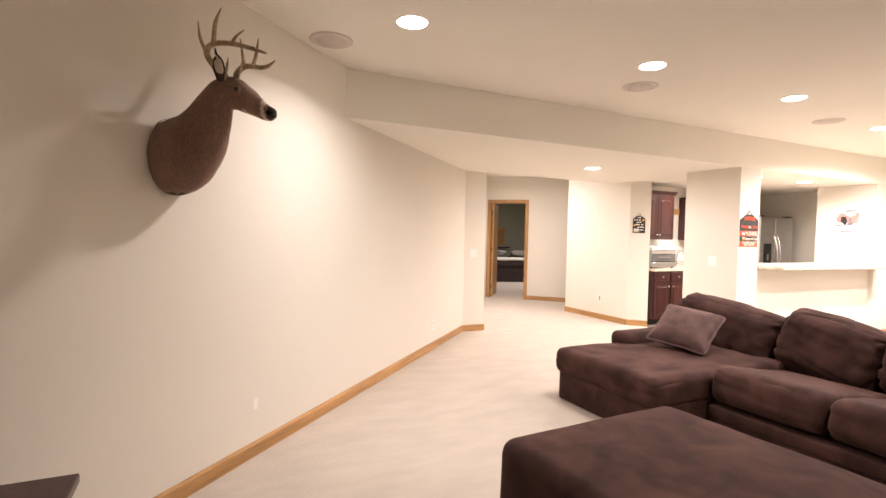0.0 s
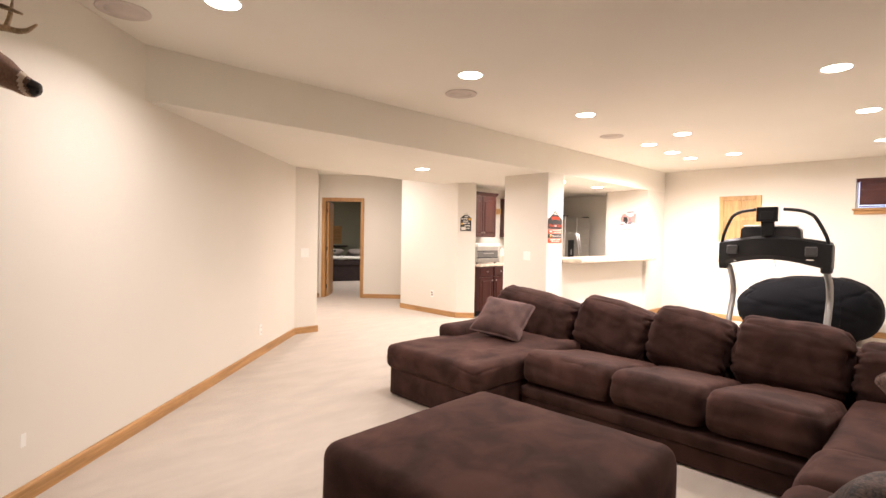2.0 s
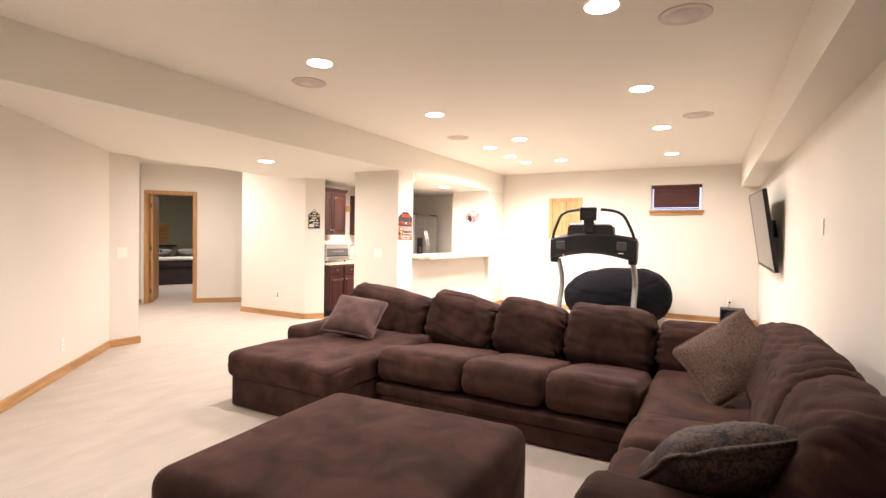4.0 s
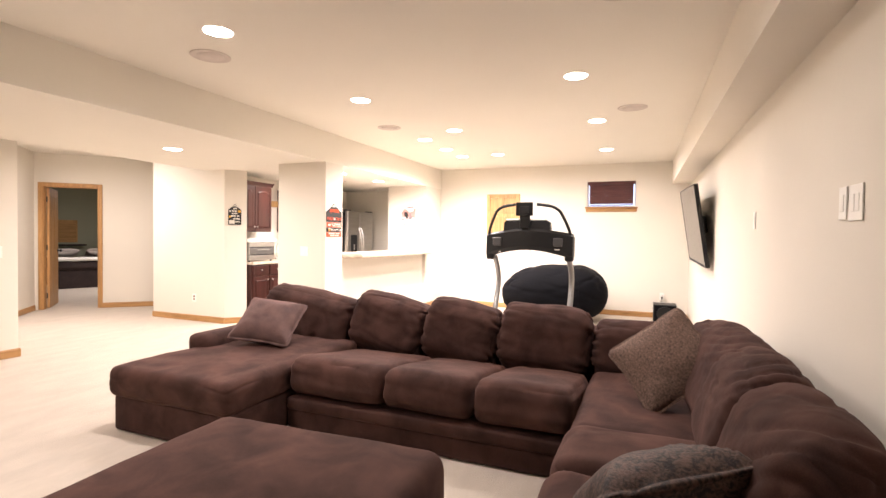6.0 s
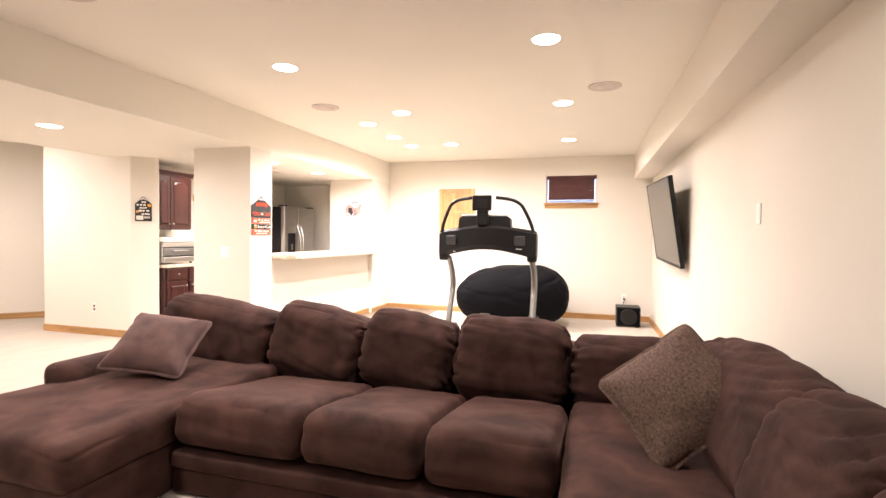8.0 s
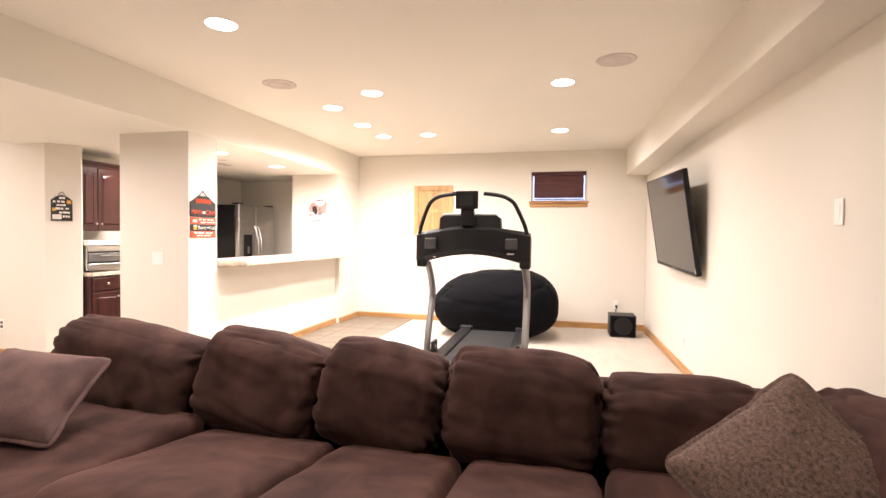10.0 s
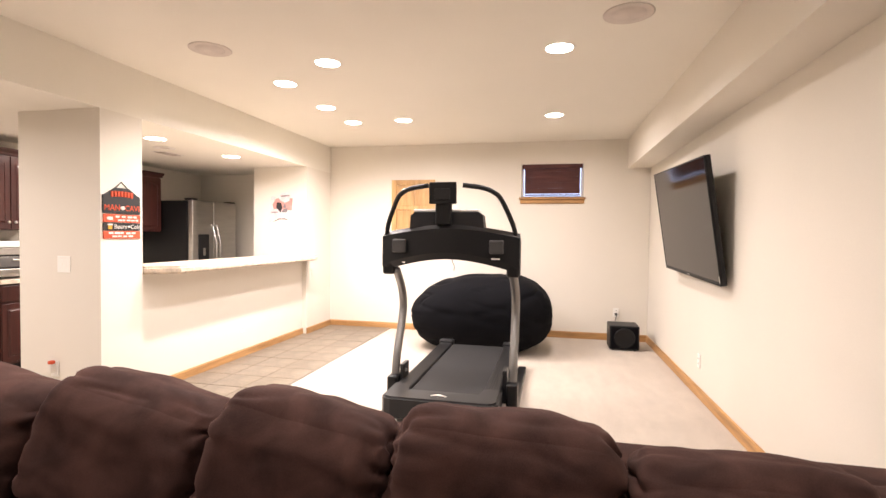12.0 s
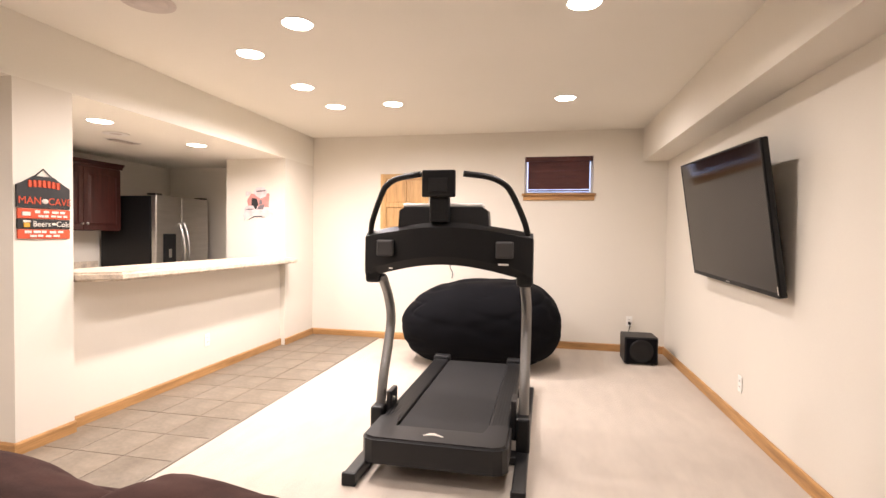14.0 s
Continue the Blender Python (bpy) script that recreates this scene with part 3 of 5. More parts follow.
for s, y in ((1, 0.435), (-1, -0.46)):
    bm = bmesh.new()
    tube(bm, [(0.02, y, 0.06), (0.035, y, 0.22), (0.09, y, 0.42), (0.18, y, 0.60), (0.235, y, 0.76), (0.18, y, 0.91), (0.02, y * 0.98, 1.06)], 0.0235, 14, 1.35, up=(0, 1, 0))
    post = part("upright", bm, M_GUN, tm, "curved grey metal upright", True)
    part("upright_boot", bx(-0.05, 0.09, y - 0.04, y + 0.04, 0.05, 0.26, bevel=0.014), M_BLACKPL, tm)
    part("pivot_bracket", bx(0.02, 0.16, y - s * 0.075, y - s * 0.042, 0.10, 0.34, bevel=0.008) if s > 0 else bx(0.02, 0.16, y + 0.042, y + 0.075, 0.10, 0.34, bevel=0.008), M_BLACKMET, tm)
    bolt = cyl(bmesh.new(), 0.014, 0.012, 0, 0.012, 10)
    part("bolt", moved(bolt, pose(0.05, y - s * 0.078, 0.29, 90)), M_STEEL, tm)
# console seen from behind: an arched bridge with end housings
bm = bmesh.new()
N = 28
rows = []
for i in range(N + 1):
    u = -1 + 2 * i / N
    y = 0.014 + 0.513 * u
    top = 1.338 + 0.062 * (1 - abs(u) ** 1.7)
    bot = 1.045 if abs(u) > 0.86 else 1.072 + 0.074 * math.cos(u / 0.86 * math.pi / 2)
    xf = -0.045 + 0.06 * u * u
    rows.append([bm.verts.new(p) for p in ((xf, y, bot), (xf - 0.035, y, bot + 0.05), (xf - 0.03, y, top - 0.03), (xf + 0.01, y, top), (xf + 0.15, y, top - 0.05), (xf + 0.13, y, bot + 0.03))])
for a, b in zip(rows, rows[1:]):
    for j in range(6):
        bm.faces.new((a[j], a[(j + 1) % 6], b[(j + 1) % 6], b[j]))
bm.faces.new(rows[0])
bm.faces.new(rows[-1][::-1])
console = part("console", bm, M_BLACKPL, tm, "wide arched black console")
for s in (1, -1):
    part("end_housing", bx(-0.015, 0.10, 0.014 + s * 0.468 - 0.048, 0.014 + s * 0.468 + 0.048, 1.022, 1.325, bevel=0.022, seg=3), M_BLACKPL, tm)
    part("speaker_pod", bx(-0.098, -0.06, 0.018 + s * 0.358 - 0.052, 0.018 + s * 0.358 + 0.052, 1.192, 1.290, bevel=0.012), M_PODGREY, tm, "square charcoal speaker pod")
    for k in range(2):
        part("screw", moved(cyl(bmesh.new(), 0.009, 0.009, 0, 0.006, 10), pose(-0.016, 0.014 + s * 0.485, 1.09 + 0.10 * k, 0, -90)), M_GREYPL, tm)
    bm = bmesh.new()
    tube(bm, [(0.01, 0.016 + s * 0.487, 1.31), (-0.02, 0.016 + s * 0.462, 1.41), (-0.06, 0.016 + s * 0.392, 1.565), (-0.09, 0.016 + s * 0.345, 1.62), (-0.12, 0.016 + s * 0.265, 1.655), (-0.16, 0.016 + s * 0.125, 1.672)], 0.0175, 12)
    part("handlebar", bm, M_BLACKPL, tm, "curved black foam handlebar", True)
bm = bmesh.new()
prism_bm([(-0.245, 1.36), (-0.235, 1.468), (-0.20, 1.492), (0.27, 1.492), (0.305, 1.468), (0.312, 1.36)], 0, 0.12, bm)
part("console_tray", moved(bm, Matrix(((0, 0, 1, -0.03), (1, 0, 0, 0.0), (0, 1, 0, 0), (0, 0, 0, 1)))), M_GREYPL, tm, "raised charcoal tray")
part("safety_cord", tube(bmesh.new(), [(0.02, -0.005, 1.15), (0.01, -0.008, 1.125), (0.012, -0.022, 1.095), (0.01, -0.018, 1.062)], 0.003, 6), M_BLACKPL, tm, "", True)
part("label_plate", bx(-0.083, -0.078, -0.365, -0.305, 1.152, 1.162, bevel=0.001), M_TRIM, tm, "small silver label")
part("label_plate", bx(-0.081, -0.077, 0.330, 0.352, 1.116, 1.124, bevel=0.001), M_TRIM, tm, "small silver label")
part("tray_lip", bx(-0.02, 0.12, -0.20, 0.285, 1.4915, 1.514, bevel=0.008), M_TRIM, tm, "pale grey tray lip")
part("screen_mount", bx(-0.075, -0.02, -0.01, 0.108, 1.40, 1.57, bevel=0.012), M_BLACKPL, tm)
scr = part("screen", bx(-0.105, -0.075, -0.051, 0.148, 1.546, 1.703, bevel=0.008), M_BLACKPL, tm, "small black display back")
part("mount_plate", bx(-0.112, -0.1055, -0.008, 0.105, 1.575, 1.655, bevel=0.004), M_GREYPL, scr)

# ---------------------------------------------------------------- bean bag
bean = thing("bean_bag", pose(10.12, 1.94, 0), "large slumped black cotton bean bag on the carpet", "bean bag")
bm = puff(1.15, 1.63, 0.90, (0.42, 0.50, 0.42), 61, 0.014, 3.2, 40, 0.016)
for v in bm.verts:
    z = v.co.z + 0.44
    v.co.z = max(0.0, z) * 0.965 * (1 - 0.11 * max(0.0, min(1.0, (v.co.y - 0.05) / 0.65)) ** 1.4 * min(1.0, max(0.0, z - 0.2) / 0.4))
    if z < 0.14:
        v.co.x *= 0.97
    f = max(0.0, 1 - abs(z - 0.45) / 0.35)
    v.co.x += 0.010 * f * max(0, -v.co.y) * noise.noise(Vector((v.co.y * 14, z * 3, 2)))
rims = []
for k in range(13):
    a = radians(-15 + 17.5 * k)
    ring = [v.co for v in bm.verts if abs(v.co.y + 0.46) < 0.05]
    d = Vector((-math.cos(a), 0, math.sin(a)))
    p = max(ring, key=lambda c: (c - Vector((0, 0, 0.42))).normalized().dot(d))
    rims.append((p.x - 0.001 * math.cos(a), p.y, p.z + 0.001 * math.sin(a)))
part("cover", bm, M_BLACKCLOTH, bean, "", True)
part("seam", tube(bmesh.new(), rims, 0.0045, 6, steps=4), M_BLACKCLOTH, bean, "raised stitched seam", True)

# ---------------------------------------------------------------- television
# its screen leans forward at the top and stands a little askew on its arm
tvm = Matrix.Translation((8.74, 0.078, 1.462)) @ Matrix.Rotation(0.028, 4, "Z") @ Matrix.Rotation(radians(81.2), 4, "X") @ Matrix.Rotation(0.03, 4, "Z")
tv = thing("television", tvm, "large black flat television tilted on a wall arm, switched off", "television")
W, HT = 0.735, 0.458
part("cabinet", bx(-W, W, -HT, HT, -0.005, 0.035, bevel=0.008), M_BLACKPL, tv)
part("screen", bx(-W + 0.012, W - 0.012, -HT + 0.03, HT - 0.012, -0.008, -0.0055), M_SCREEN, tv, "dark glossy reflecting screen")
bm = bmesh.new()
for a in ((-W, W, -HT, -HT + 0.029), (-W, W, HT - 0.011, HT), (-W, -W + 0.011, -HT + 0.029, HT - 0.011), (W - 0.011, W, -HT + 0.029, HT - 0.011)):
    box(bm, *a, -0.011, -0.0052, 0.002, 1)
part("bezel", bm, M_BLACKPL, tv)
part("rear_housing", bx(-0.42, 0.42, -0.32, 0.24, 0.035, 0.065, bevel=0.012), M_BLACKPL, tv)
part("wall_arm", bx(-0.10, 0.10, -0.1, 0.1, 0.065, 0.145, bevel=0.006), M_BLACKMET, tv)
part("badge", bx(-0.03, 0.03, -HT + 0.009, -HT + 0.019, -0.0125, -0.0108), M_STEEL, tv)
part("side_label", bx(-W + 0.004, -W + 0.010, -HT + 0.02, -HT + 0.07, -0.0135, -0.0108), M_SIGNWHITE, tv)

# ---------------------------------------------------------------- subwoofer
sub = thing("subwoofer", pose(10.50, 0.30, 0, 0, 0, 0), "small black cube subwoofer on the carpet by the corner", "speaker")
part("cabinet", bx(-0.16, 0.16, -0.165, 0.165, 0.012, 0.29, bevel=0.008), M_GREYPL, sub)
part("front_grille", bx(-0.172, -0.160, -0.150, 0.150, 0.026, 0.276, bevel=0.006), M_BLACKCLOTH, sub, "black cloth grille")
part("driver", moved(revolve(bmesh.new(), [(0.118, 0.0), (0.118, 0.006), (0.108, 0.010), (0.098, 0.006), (0.05, 0.001), (0.001, 0.004)], 28), pose(-0.171, 0, 0.150, 0, -90)), M_BLACKPL, sub, "round black driver", True)
for x in (-0.12, 0.12):
    for y in (-0.12, 0.12):
        part("foot", moved(cyl(bmesh.new(), 0.015, 0.018, 0, 0.0125, 12), pose(x, y, 0)), M_BLACKPL, sub)

# ---------------------------------------------------------------- window, blind and wall panel on the end wall
win = structure("window_1", bx(FAR + 0.085, FAR + 0.092, WY0 + 0.02, WY1 - 0.02, WZ0 + 0.02, WZ1 - 0.02), M_SCREEN, "small high basement window with white frame", "window")
glass = bpy.data.materials.new("window_glass")
glass.use_nodes = True
gb = glass.node_tree.nodes["Principled BSDF"]
gb.inputs["Transmission Weight"].default_value, gb.inputs["Roughness"].default_value, gb.inputs["IOR"].default_value = 1.0, 0.02, 1.45
win.data.materials[0] = glass
win.visible_shadow = False
bm = bmesh.new()
for a in ((WY0, WY1, WZ0, WZ0 + 0.025), (WY0, WY1, WZ1 - 0.025, WZ1), (WY0, WY0 + 0.025, WZ0 + 0.025, WZ1 - 0.025), (WY1 - 0.025, WY1, WZ0 + 0.025, WZ1 - 0.025)):
    box(bm, FAR + 0.07, FAR + 0.11, *a, 0.003, 1)
part("window_frame", bm, M_TRIM, win)
part("window_sill", bx(FAR - 0.045, FAR + 0.07, WY0 - 0.03, WY1 + 0.03, WZ0 - 0.022, WZ0 + 0.004, bevel=0.005), M_OAK_Y, win, "honey oak sill")
part("sill_apron", bx(FAR - 0.018, FAR - 0.001, WY0 - 0.015, WY1 + 0.015, WZ0 - 0.078, WZ0 - 0.0225, bevel=0.004), M_OAK_Y, win)
structure("backdrop_window_well", bx(FAR + 0.40, FAR + 0.42, WY0 - 0.5, WY1 + 0.5, WZ0 - 0.4, WZ1 + 0.5), M_DAY, "pale blue daylight in the window well", "backdrop")
blind = thing("window_blind", pose(FAR + 0.03, (WY0 + WY1) / 2, 0), "dark red woven shade, lowered over the window", "blind")
part("headrail", bx(-0.035, 0.02, -0.385, 0.385, WZ1 - 0.055, WZ1 - 0.002, bevel=0.004), M_BLIND, blind)
for k in range(9):
    z1 = WZ1 - 0.056 - k * 0.0365
    part("slat", bx(-0.008 + 0.003 * (k % 2), 0.0, -0.354, 0.354, z1 - 0.0363, z1, bevel=0.002, seg=1), M_BLIND, blind)
part("bottom_rail", bx(-0.012, 0.008, -0.354, 0.354, WZ0 + 0.030, WZ0 + 0.046, bevel=0.003), M_BLIND, blind)

pan = thing("wall_panel", pose(FAR, 3.035, 1.70), "honey pine access door with two recessed panels, hung on the wall", "panel")
for y in (-0.275, 0.275):
    part("stile", bx(-0.030, -0.001, y - 0.035, y + 0.035, -0.385, 0.385, bevel=0.004), M_PINE, pan)
for z, h in ((-0.35, 0.035), (0.0, 0.03), (0.35, 0.035)):
    part("rail", bx(-0.028, -0.001, -0.2395, 0.2395, z - h, z + h, bevel=0.004), M_PINE, pan)
part("centre_stile", bx(-0.027, -0.001, -0.025, 0.025, -0.3145, 0.3145, bevel=0.003), M_PINE, pan)
for y in (-0.132, 0.132):
    for z in (-0.172, 0.172):
        part("inset_panel", bx(-0.016, -0.001, y - 0.1065, y + 0.1065, z - 0.1415, z + 0.1415, bevel=0.006), M_PINE, pan)


# ---------------------------------------------------------------- switches and outlets
def wall_plate(name, x, y, z, yaw, label, kind="outlet", w=0.07, h=0.115, sockets=None):
    """Local x points out of the wall."""
    e = thing(name, pose(x, y, z, 0, 0, yaw), label, "outlet" if kind == "outlet" else "switch")
    part("plate", bx(0.0005, 0.006, -w / 2, w / 2, -h / 2, h / 2, bevel=0.0025), M_WHITEPL, e)
    if kind == "outlet":
        for s in (-1, 1):
            r = part("receptacle", bx(0.005, 0.008, -0.017, 0.017, s * 0.021 - 0.015, s * 0.021 + 0.015, bevel=0.003), sockets or M_WHITEPL, e)
            part("slot", bx(0.0075, 0.0086, -0.008, -0.005, s * 0.021 - 0.005, s * 0.021 + 0.006), M_BLACKPL, r)
            part("slot", bx(0.0075, 0.0086, 0.005, 0.008, s * 0.021 - 0.005, s * 0.021 + 0.006), M_BLACKPL, r)
    else:
        n = max(1, round(w / 0.06))
        for k in range(n):
            yy = (k - (n - 1) / 2) * 0.046
            part("rocker", moved(bx(0.0, 0.0035, -0.016, 0.016, -0.033, 0.033, bevel=0.0015), pose(0.005, yy, 0, 0, 1)), M_WHITEPL, e)
    return e


wall_plate("light_switch", 7.20, 4.60, 1.08, 180, "white double rocker switch plate on the pillar", "switch", 0.115, 0.12)
wall_plate("light_switch", 4.447, tvy(4.447), 1.44, 90, "white rocker switch plate on the wall", "switch", 0.08, 0.128)
wall_plate("light_switch", 4.322, tvy(4.322), 1.436, 90, "white double rocker switch plate on the wall", "switch", 0.13, 0.135)
wall_plate("light_switch", 6.06, tvy(6.06), 1.43, 90, "small white switch plate on the wall", "switch", 0.075, 0.12)
wall_plate("wall_outlet", 8.75, tvy(8.75), 0.30, 90, "white outlet low on the television wall")
wall_plate("wall_outlet", 8.94, 4.34, 0.33, 270, "white outlet below the bar counter")
wall_plate("wall_outlet", 1.835, 3.615, 0.305, -45, "white outlet plate low on the diagonal wall", "switch", 0.085, 0.145)
wall_plate("wall_outlet", 3.94, 5.71, 0.28, -45, "white outlet low on the diagonal wall")
wall_plate("light_switch", 4.90, 6.53, 1.075, 270, "white double switch plate on the wall end", "switch", 0.115, 0.12)
wall_plate("wall_outlet", 7.42, 6.74, 0.34, 180, "white outlet with brown sockets low on the hall wall", sockets=M_HIDE)
wall_plate("wall_outlet", FAR, 0.33, 0.36, 180, "white outlet above the subwoofer")
wall_plate("wall_outlet", 7.20, 4.69, 0.31, 180, "white outlet low on the pillar")
plug = thing("power_plug", pose(FAR, 0.33, 0.34, 0, 0, 180), "black plug with a cord in the outlet", "plug")
part("plug_body", bx(0.0088, 0.045, -0.014, 0.014, -0.014, 0.014, bevel=0.004), M_BLACKPL, plug)
bm = bmesh.new()
tube(bm, [(0.045, 0, 0), (0.075, 0.0, -0.01), (0.09, -0.02, -0.1), (0.08, -0.03, -0.25), (0.11, -0.04, -0.334)], 0.004, 6)
part("cord", bm, M_BLACKPL, plug, "", True)
cardm = thing("plug_in_freshener", pose(7.20, 4.69, 0.33, 0, 0, 180), "small red and white plug-in freshener in the outlet", "air freshener")
part("body", bx(0.0088, 0.05, -0.022, 0.022, -0.045, 0.02, bevel=0.008), M_SIGNWHITE, cardm)
part("cap", bx(0.012, 0.047, -0.019, 0.019, 0.0195, 0.045, bevel=0.008), M_SIGNRED, cardm)
th = thing("thermostat", pose(5.09, 6.64, 1.52), "thin dark wall thermostat", "thermostat")
part("housing", bx(0.0005, 0.022, -0.05, 0.05, -0.06, 0.06, bevel=0.005), M_GREYPL, th)
part("display", bx(0.022, 0.0235, -0.03, 0.03, -0.015, 0.035), M_SCREEN, th)

# ---------------------------------------------------------------- bar counter
bm = bmesh.new()
prism_bm([(7.575, 4.272), (7.74, 4.07), (10.14, 4.07), (10.29, 4.262), (10.226, 4.272), (10.226, 4.62), (7.575, 4.62)], 0.986, 1.048, bm)
bmesh.ops.bevel(bm, geom=[e for e in bm.edges if abs(e.verts[0].co.z - e.verts[1].co.z) < 0.001], offset=0.016, segments=3, affect="EDGES")
bar = tagged(part("bar_counter", bm, M_COUNTER), "beige stone-look laminate bar counter with clipped corners", "counter")


# ---------------------------------------------------------------- kitchen
def cabinet_door(parent, x0, x1, z0, z1, y, knob, arched=True):
    """A raised-panel door in the plane y, facing -y; knob: its (x, z)."""
    d = part("door", bx(x0 + 0.003, x1 - 0.003, y - 0.020, y - 0.001, z0 + 0.003, z1 - 0.003, bevel=0.004), M_CHERRY, parent)
    a, b, f = x0 + 0.055, x1 - 0.055, 0.058
    if z1 - z0 > 0.3:
        bm = bmesh.new()
        top = [(a + (b - a) * k / 8, z1 - f + (0.0 if not arched else -0.03 + 0.03 * math.sin(math.pi * k / 8))) for k in range(9)]
        pts = [(a, z0 + f), (b, z0 + f)] + top[::-1]
        lo = [bm.verts.new((x, y - 0.0195, z)) for x, z in pts]
        cx, cz = (a + b) / 2, (z0 + z1) / 2
        hi = [bm.verts.new((cx + (x - cx) * 0.86, y - 0.027, cz + (z - cz) * 0.94)) for x, z in pts]
        n = len(pts)
        for i in range(n):
            bm.faces.new((lo[i], lo[(i + 1) % n], hi[(i + 1) % n], hi[i]))
        bm.faces.new(hi)
        part("raised_panel", bm, M_CHERRY, d)
        bm = bmesh.new()
        box(bm, a - 0.008, a, y - 0.0245, y - 0.0195, z0 + f - 0.008, z1 - f, 0.002, 1)
        box(bm, b, b + 0.008, y - 0.0245, y - 0.0195, z0 + f - 0.008, z1 - f, 0.002, 1)
        box(bm, a, b, y - 0.0245, y - 0.0195, z0 + f - 0.008, z0 + f, 0.002, 1)
        part("moulding", bm, M_CHERRY, d)
    k = moved(revolve(bmesh.new(), [(0.004, 0), (0.005, 0.012), (0.013, 0.018), (0.014, 0.024), (0.008, 0.029), (0.001, 0.030)], 14), pose(knob[0], y - 0.020, knob[1], 90))
    part("knob", k, M_STEEL, d, "round metal knob", True)
    return d


def upper_cabinet(edges):
    x0, x1 = edges[0], edges[-1]
    e = thing("upper_cabinet", I4, "dark cherry upper kitchen cabinet with arched raised-panel doors", "cabinet", "kitchen upper cabinets")
    part("body", bx(x0, x1, 6.10, 6.428, 1.325, 2.04), M_CHERRY, e)
    bm = bmesh.new()
    prof = [(0, 0), (0.012, 0), (0.016, 0.02), (0.042, 0.045), (0.045, 0.06), (0, 0.06)]
    a = [bm.verts.new((x0 - 0.0, 6.10 - p, 2.022 + z)) for p, z in prof]
    b = [bm.verts.new((x1 + 0.03, 6.10 - p, 2.022 + z)) for p, z in prof]
    bm.faces.new(a)
    bm.faces.new(b[::-1])
    for i in range(6):
        bm.faces.new((a[i], a[(i + 1) % 6], b[(i + 1) % 6], b[i]))
    part("crown_moulding", bm, M_CHERRY, e)
    for k, (a0, a1) in enumerate(zip(edges, edges[1:])):
        cabinet_door(e, a0, a1, 1.333, 2.015, 6.10, (a1 - 0.03 if k % 2 == 0 else a0 + 0.03, 1.40))


def base_cabinet(x0, x1, left_knob):
    e = thing("base_cabinet", I4, "dark cherry base cabinet with drawer and raised-panel door", "cabinet", "kitchen base cabinets")
    part("body", bx(x0, x1, 5.95, 6.428, 0.10, 0.836), M_CHERRY, e)
    part("toe_kick", bx(x0, x1, 6.02, 6.428, 0.009, 0.0995), M_BLACKPL, e)
    d = part("drawer", bx(x0 + 0.015, x1 - 0.015, 5.930, 5.949, 0.675, 0.82, bevel=0.006), M_CHERRY, e)
    part("knob", moved(revolve(bmesh.new(), [(0.004, 0), (0.005, 0.012), (0.013, 0.018), (0.014, 0.024), (0.008, 0.029), (0.001, 0.030)], 14), pose((x0 + x1) / 2, 5.930, 0.75, 90)), M_STEEL, d, "", True)
    cabinet_door(e, x0 + 0.012, x1 - 0.012, 0.12, 0.66, 5.95, (x0 + 0.05 if left_knob else x1 - 0.05, 0.60), False)


upper_cabinet((7.725, 7.935, 8.29))
upper_cabinet((8.82, 9.29, 9.76))
base_cabinet(7.725, 8.08, False)
for k in range(5):
    base_cabinet(8.08 + 0.338 * k, 8.418 + 0.338 * k, k % 2 == 0)
tagged(part("kitchen_worktop", bx(7.722, 9.772, 5.915, 6.428, 0.837, 0.876, bevel=0.006), M_COUNTER), "beige stone-look kitchen worktop", "worktop")
tagged(part("kitchen_backsplash", bx(7.722, 9.772, 6.408, 6.4285, 0.8765, 0.975, bevel=0.003), M_COUNTER), "low beige laminate backsplash", "backsplash")

oven = thing("countertop_oven", pose(8.00, 6.19, 0.876), "silver countertop oven with a pale top on the kitchen worktop", "oven")
part("body", bx(-0.265, 0.265, -0.185, 0.20, 0.02, 0.288, bevel=0.008), M_STEEL, oven)
part("top_cover", bx(-0.272, 0.272, -0.215, 0.205, 0.2885, 0.345, bevel=0.012), M_WHITEPL, oven, "pale rounded top cover")
part("control_panel", bx(-0.262, 0.262, -0.196, -0.1855, 0.222, 0.284, bevel=0.004), M_STEEL, oven)
part("shadow_gap", bx(-0.262, 0.262, -0.190, -0.1855, 0.208, 0.221), M_BLACKPL, oven)
od = part("glass_door", bx(-0.255, 0.255, -0.197, -0.1855, 0.112, 0.206, bevel=0.004), M_GUN, oven, "grey glass door")
bm = bmesh.new()
tube(bm, [(-0.12, -0.197, 0.175), (-0.11, -0.218, 0.175), (0.11, -0.218, 0.175), (0.12, -0.197, 0.175)], 0.007, 8)
part("handle", bm, M_STEEL, od, "", True)
part("slot", bx(-0.262, 0.262, -0.190, -0.1855, 0.096, 0.110), M_BLACKPL, oven)
part("lower_drawer", bx(-0.262, 0.262, -0.212, -0.1855, 0.042, 0.094, bevel=0.006), M_STEEL, oven, "bright steel drawer front")
for x in (-0.23, 0.23):
    for y in (-0.15, 0.16):
        part("foot", moved(cyl(bmesh.new(), 0.014, 0.016, 0, 0.0205, 10), pose(x, y, 0)), M_BLACKPL, oven)
fa = thing("bar_faucet", pose(8.66, 6.30, 0.876), "chrome gooseneck faucet at the kitchen sink", "faucet")
part("faucet_base", revolve(bmesh.new(), [(0.026, 0), (0.026, 0.01), (0.016, 0.025), (0.014, 0.06)], 18), M_STEEL, fa, "", True)
bm = bmesh.new()
tube(bm, [(0, 0, 0.05), (0, 0, 0.18), (0, -0.03, 0.255), (0, -0.09, 0.27), (0, -0.13, 0.22), (0, -0.135, 0.18)], 0.011, 10)
part("spout", bm, M_STEEL, fa, "", True)
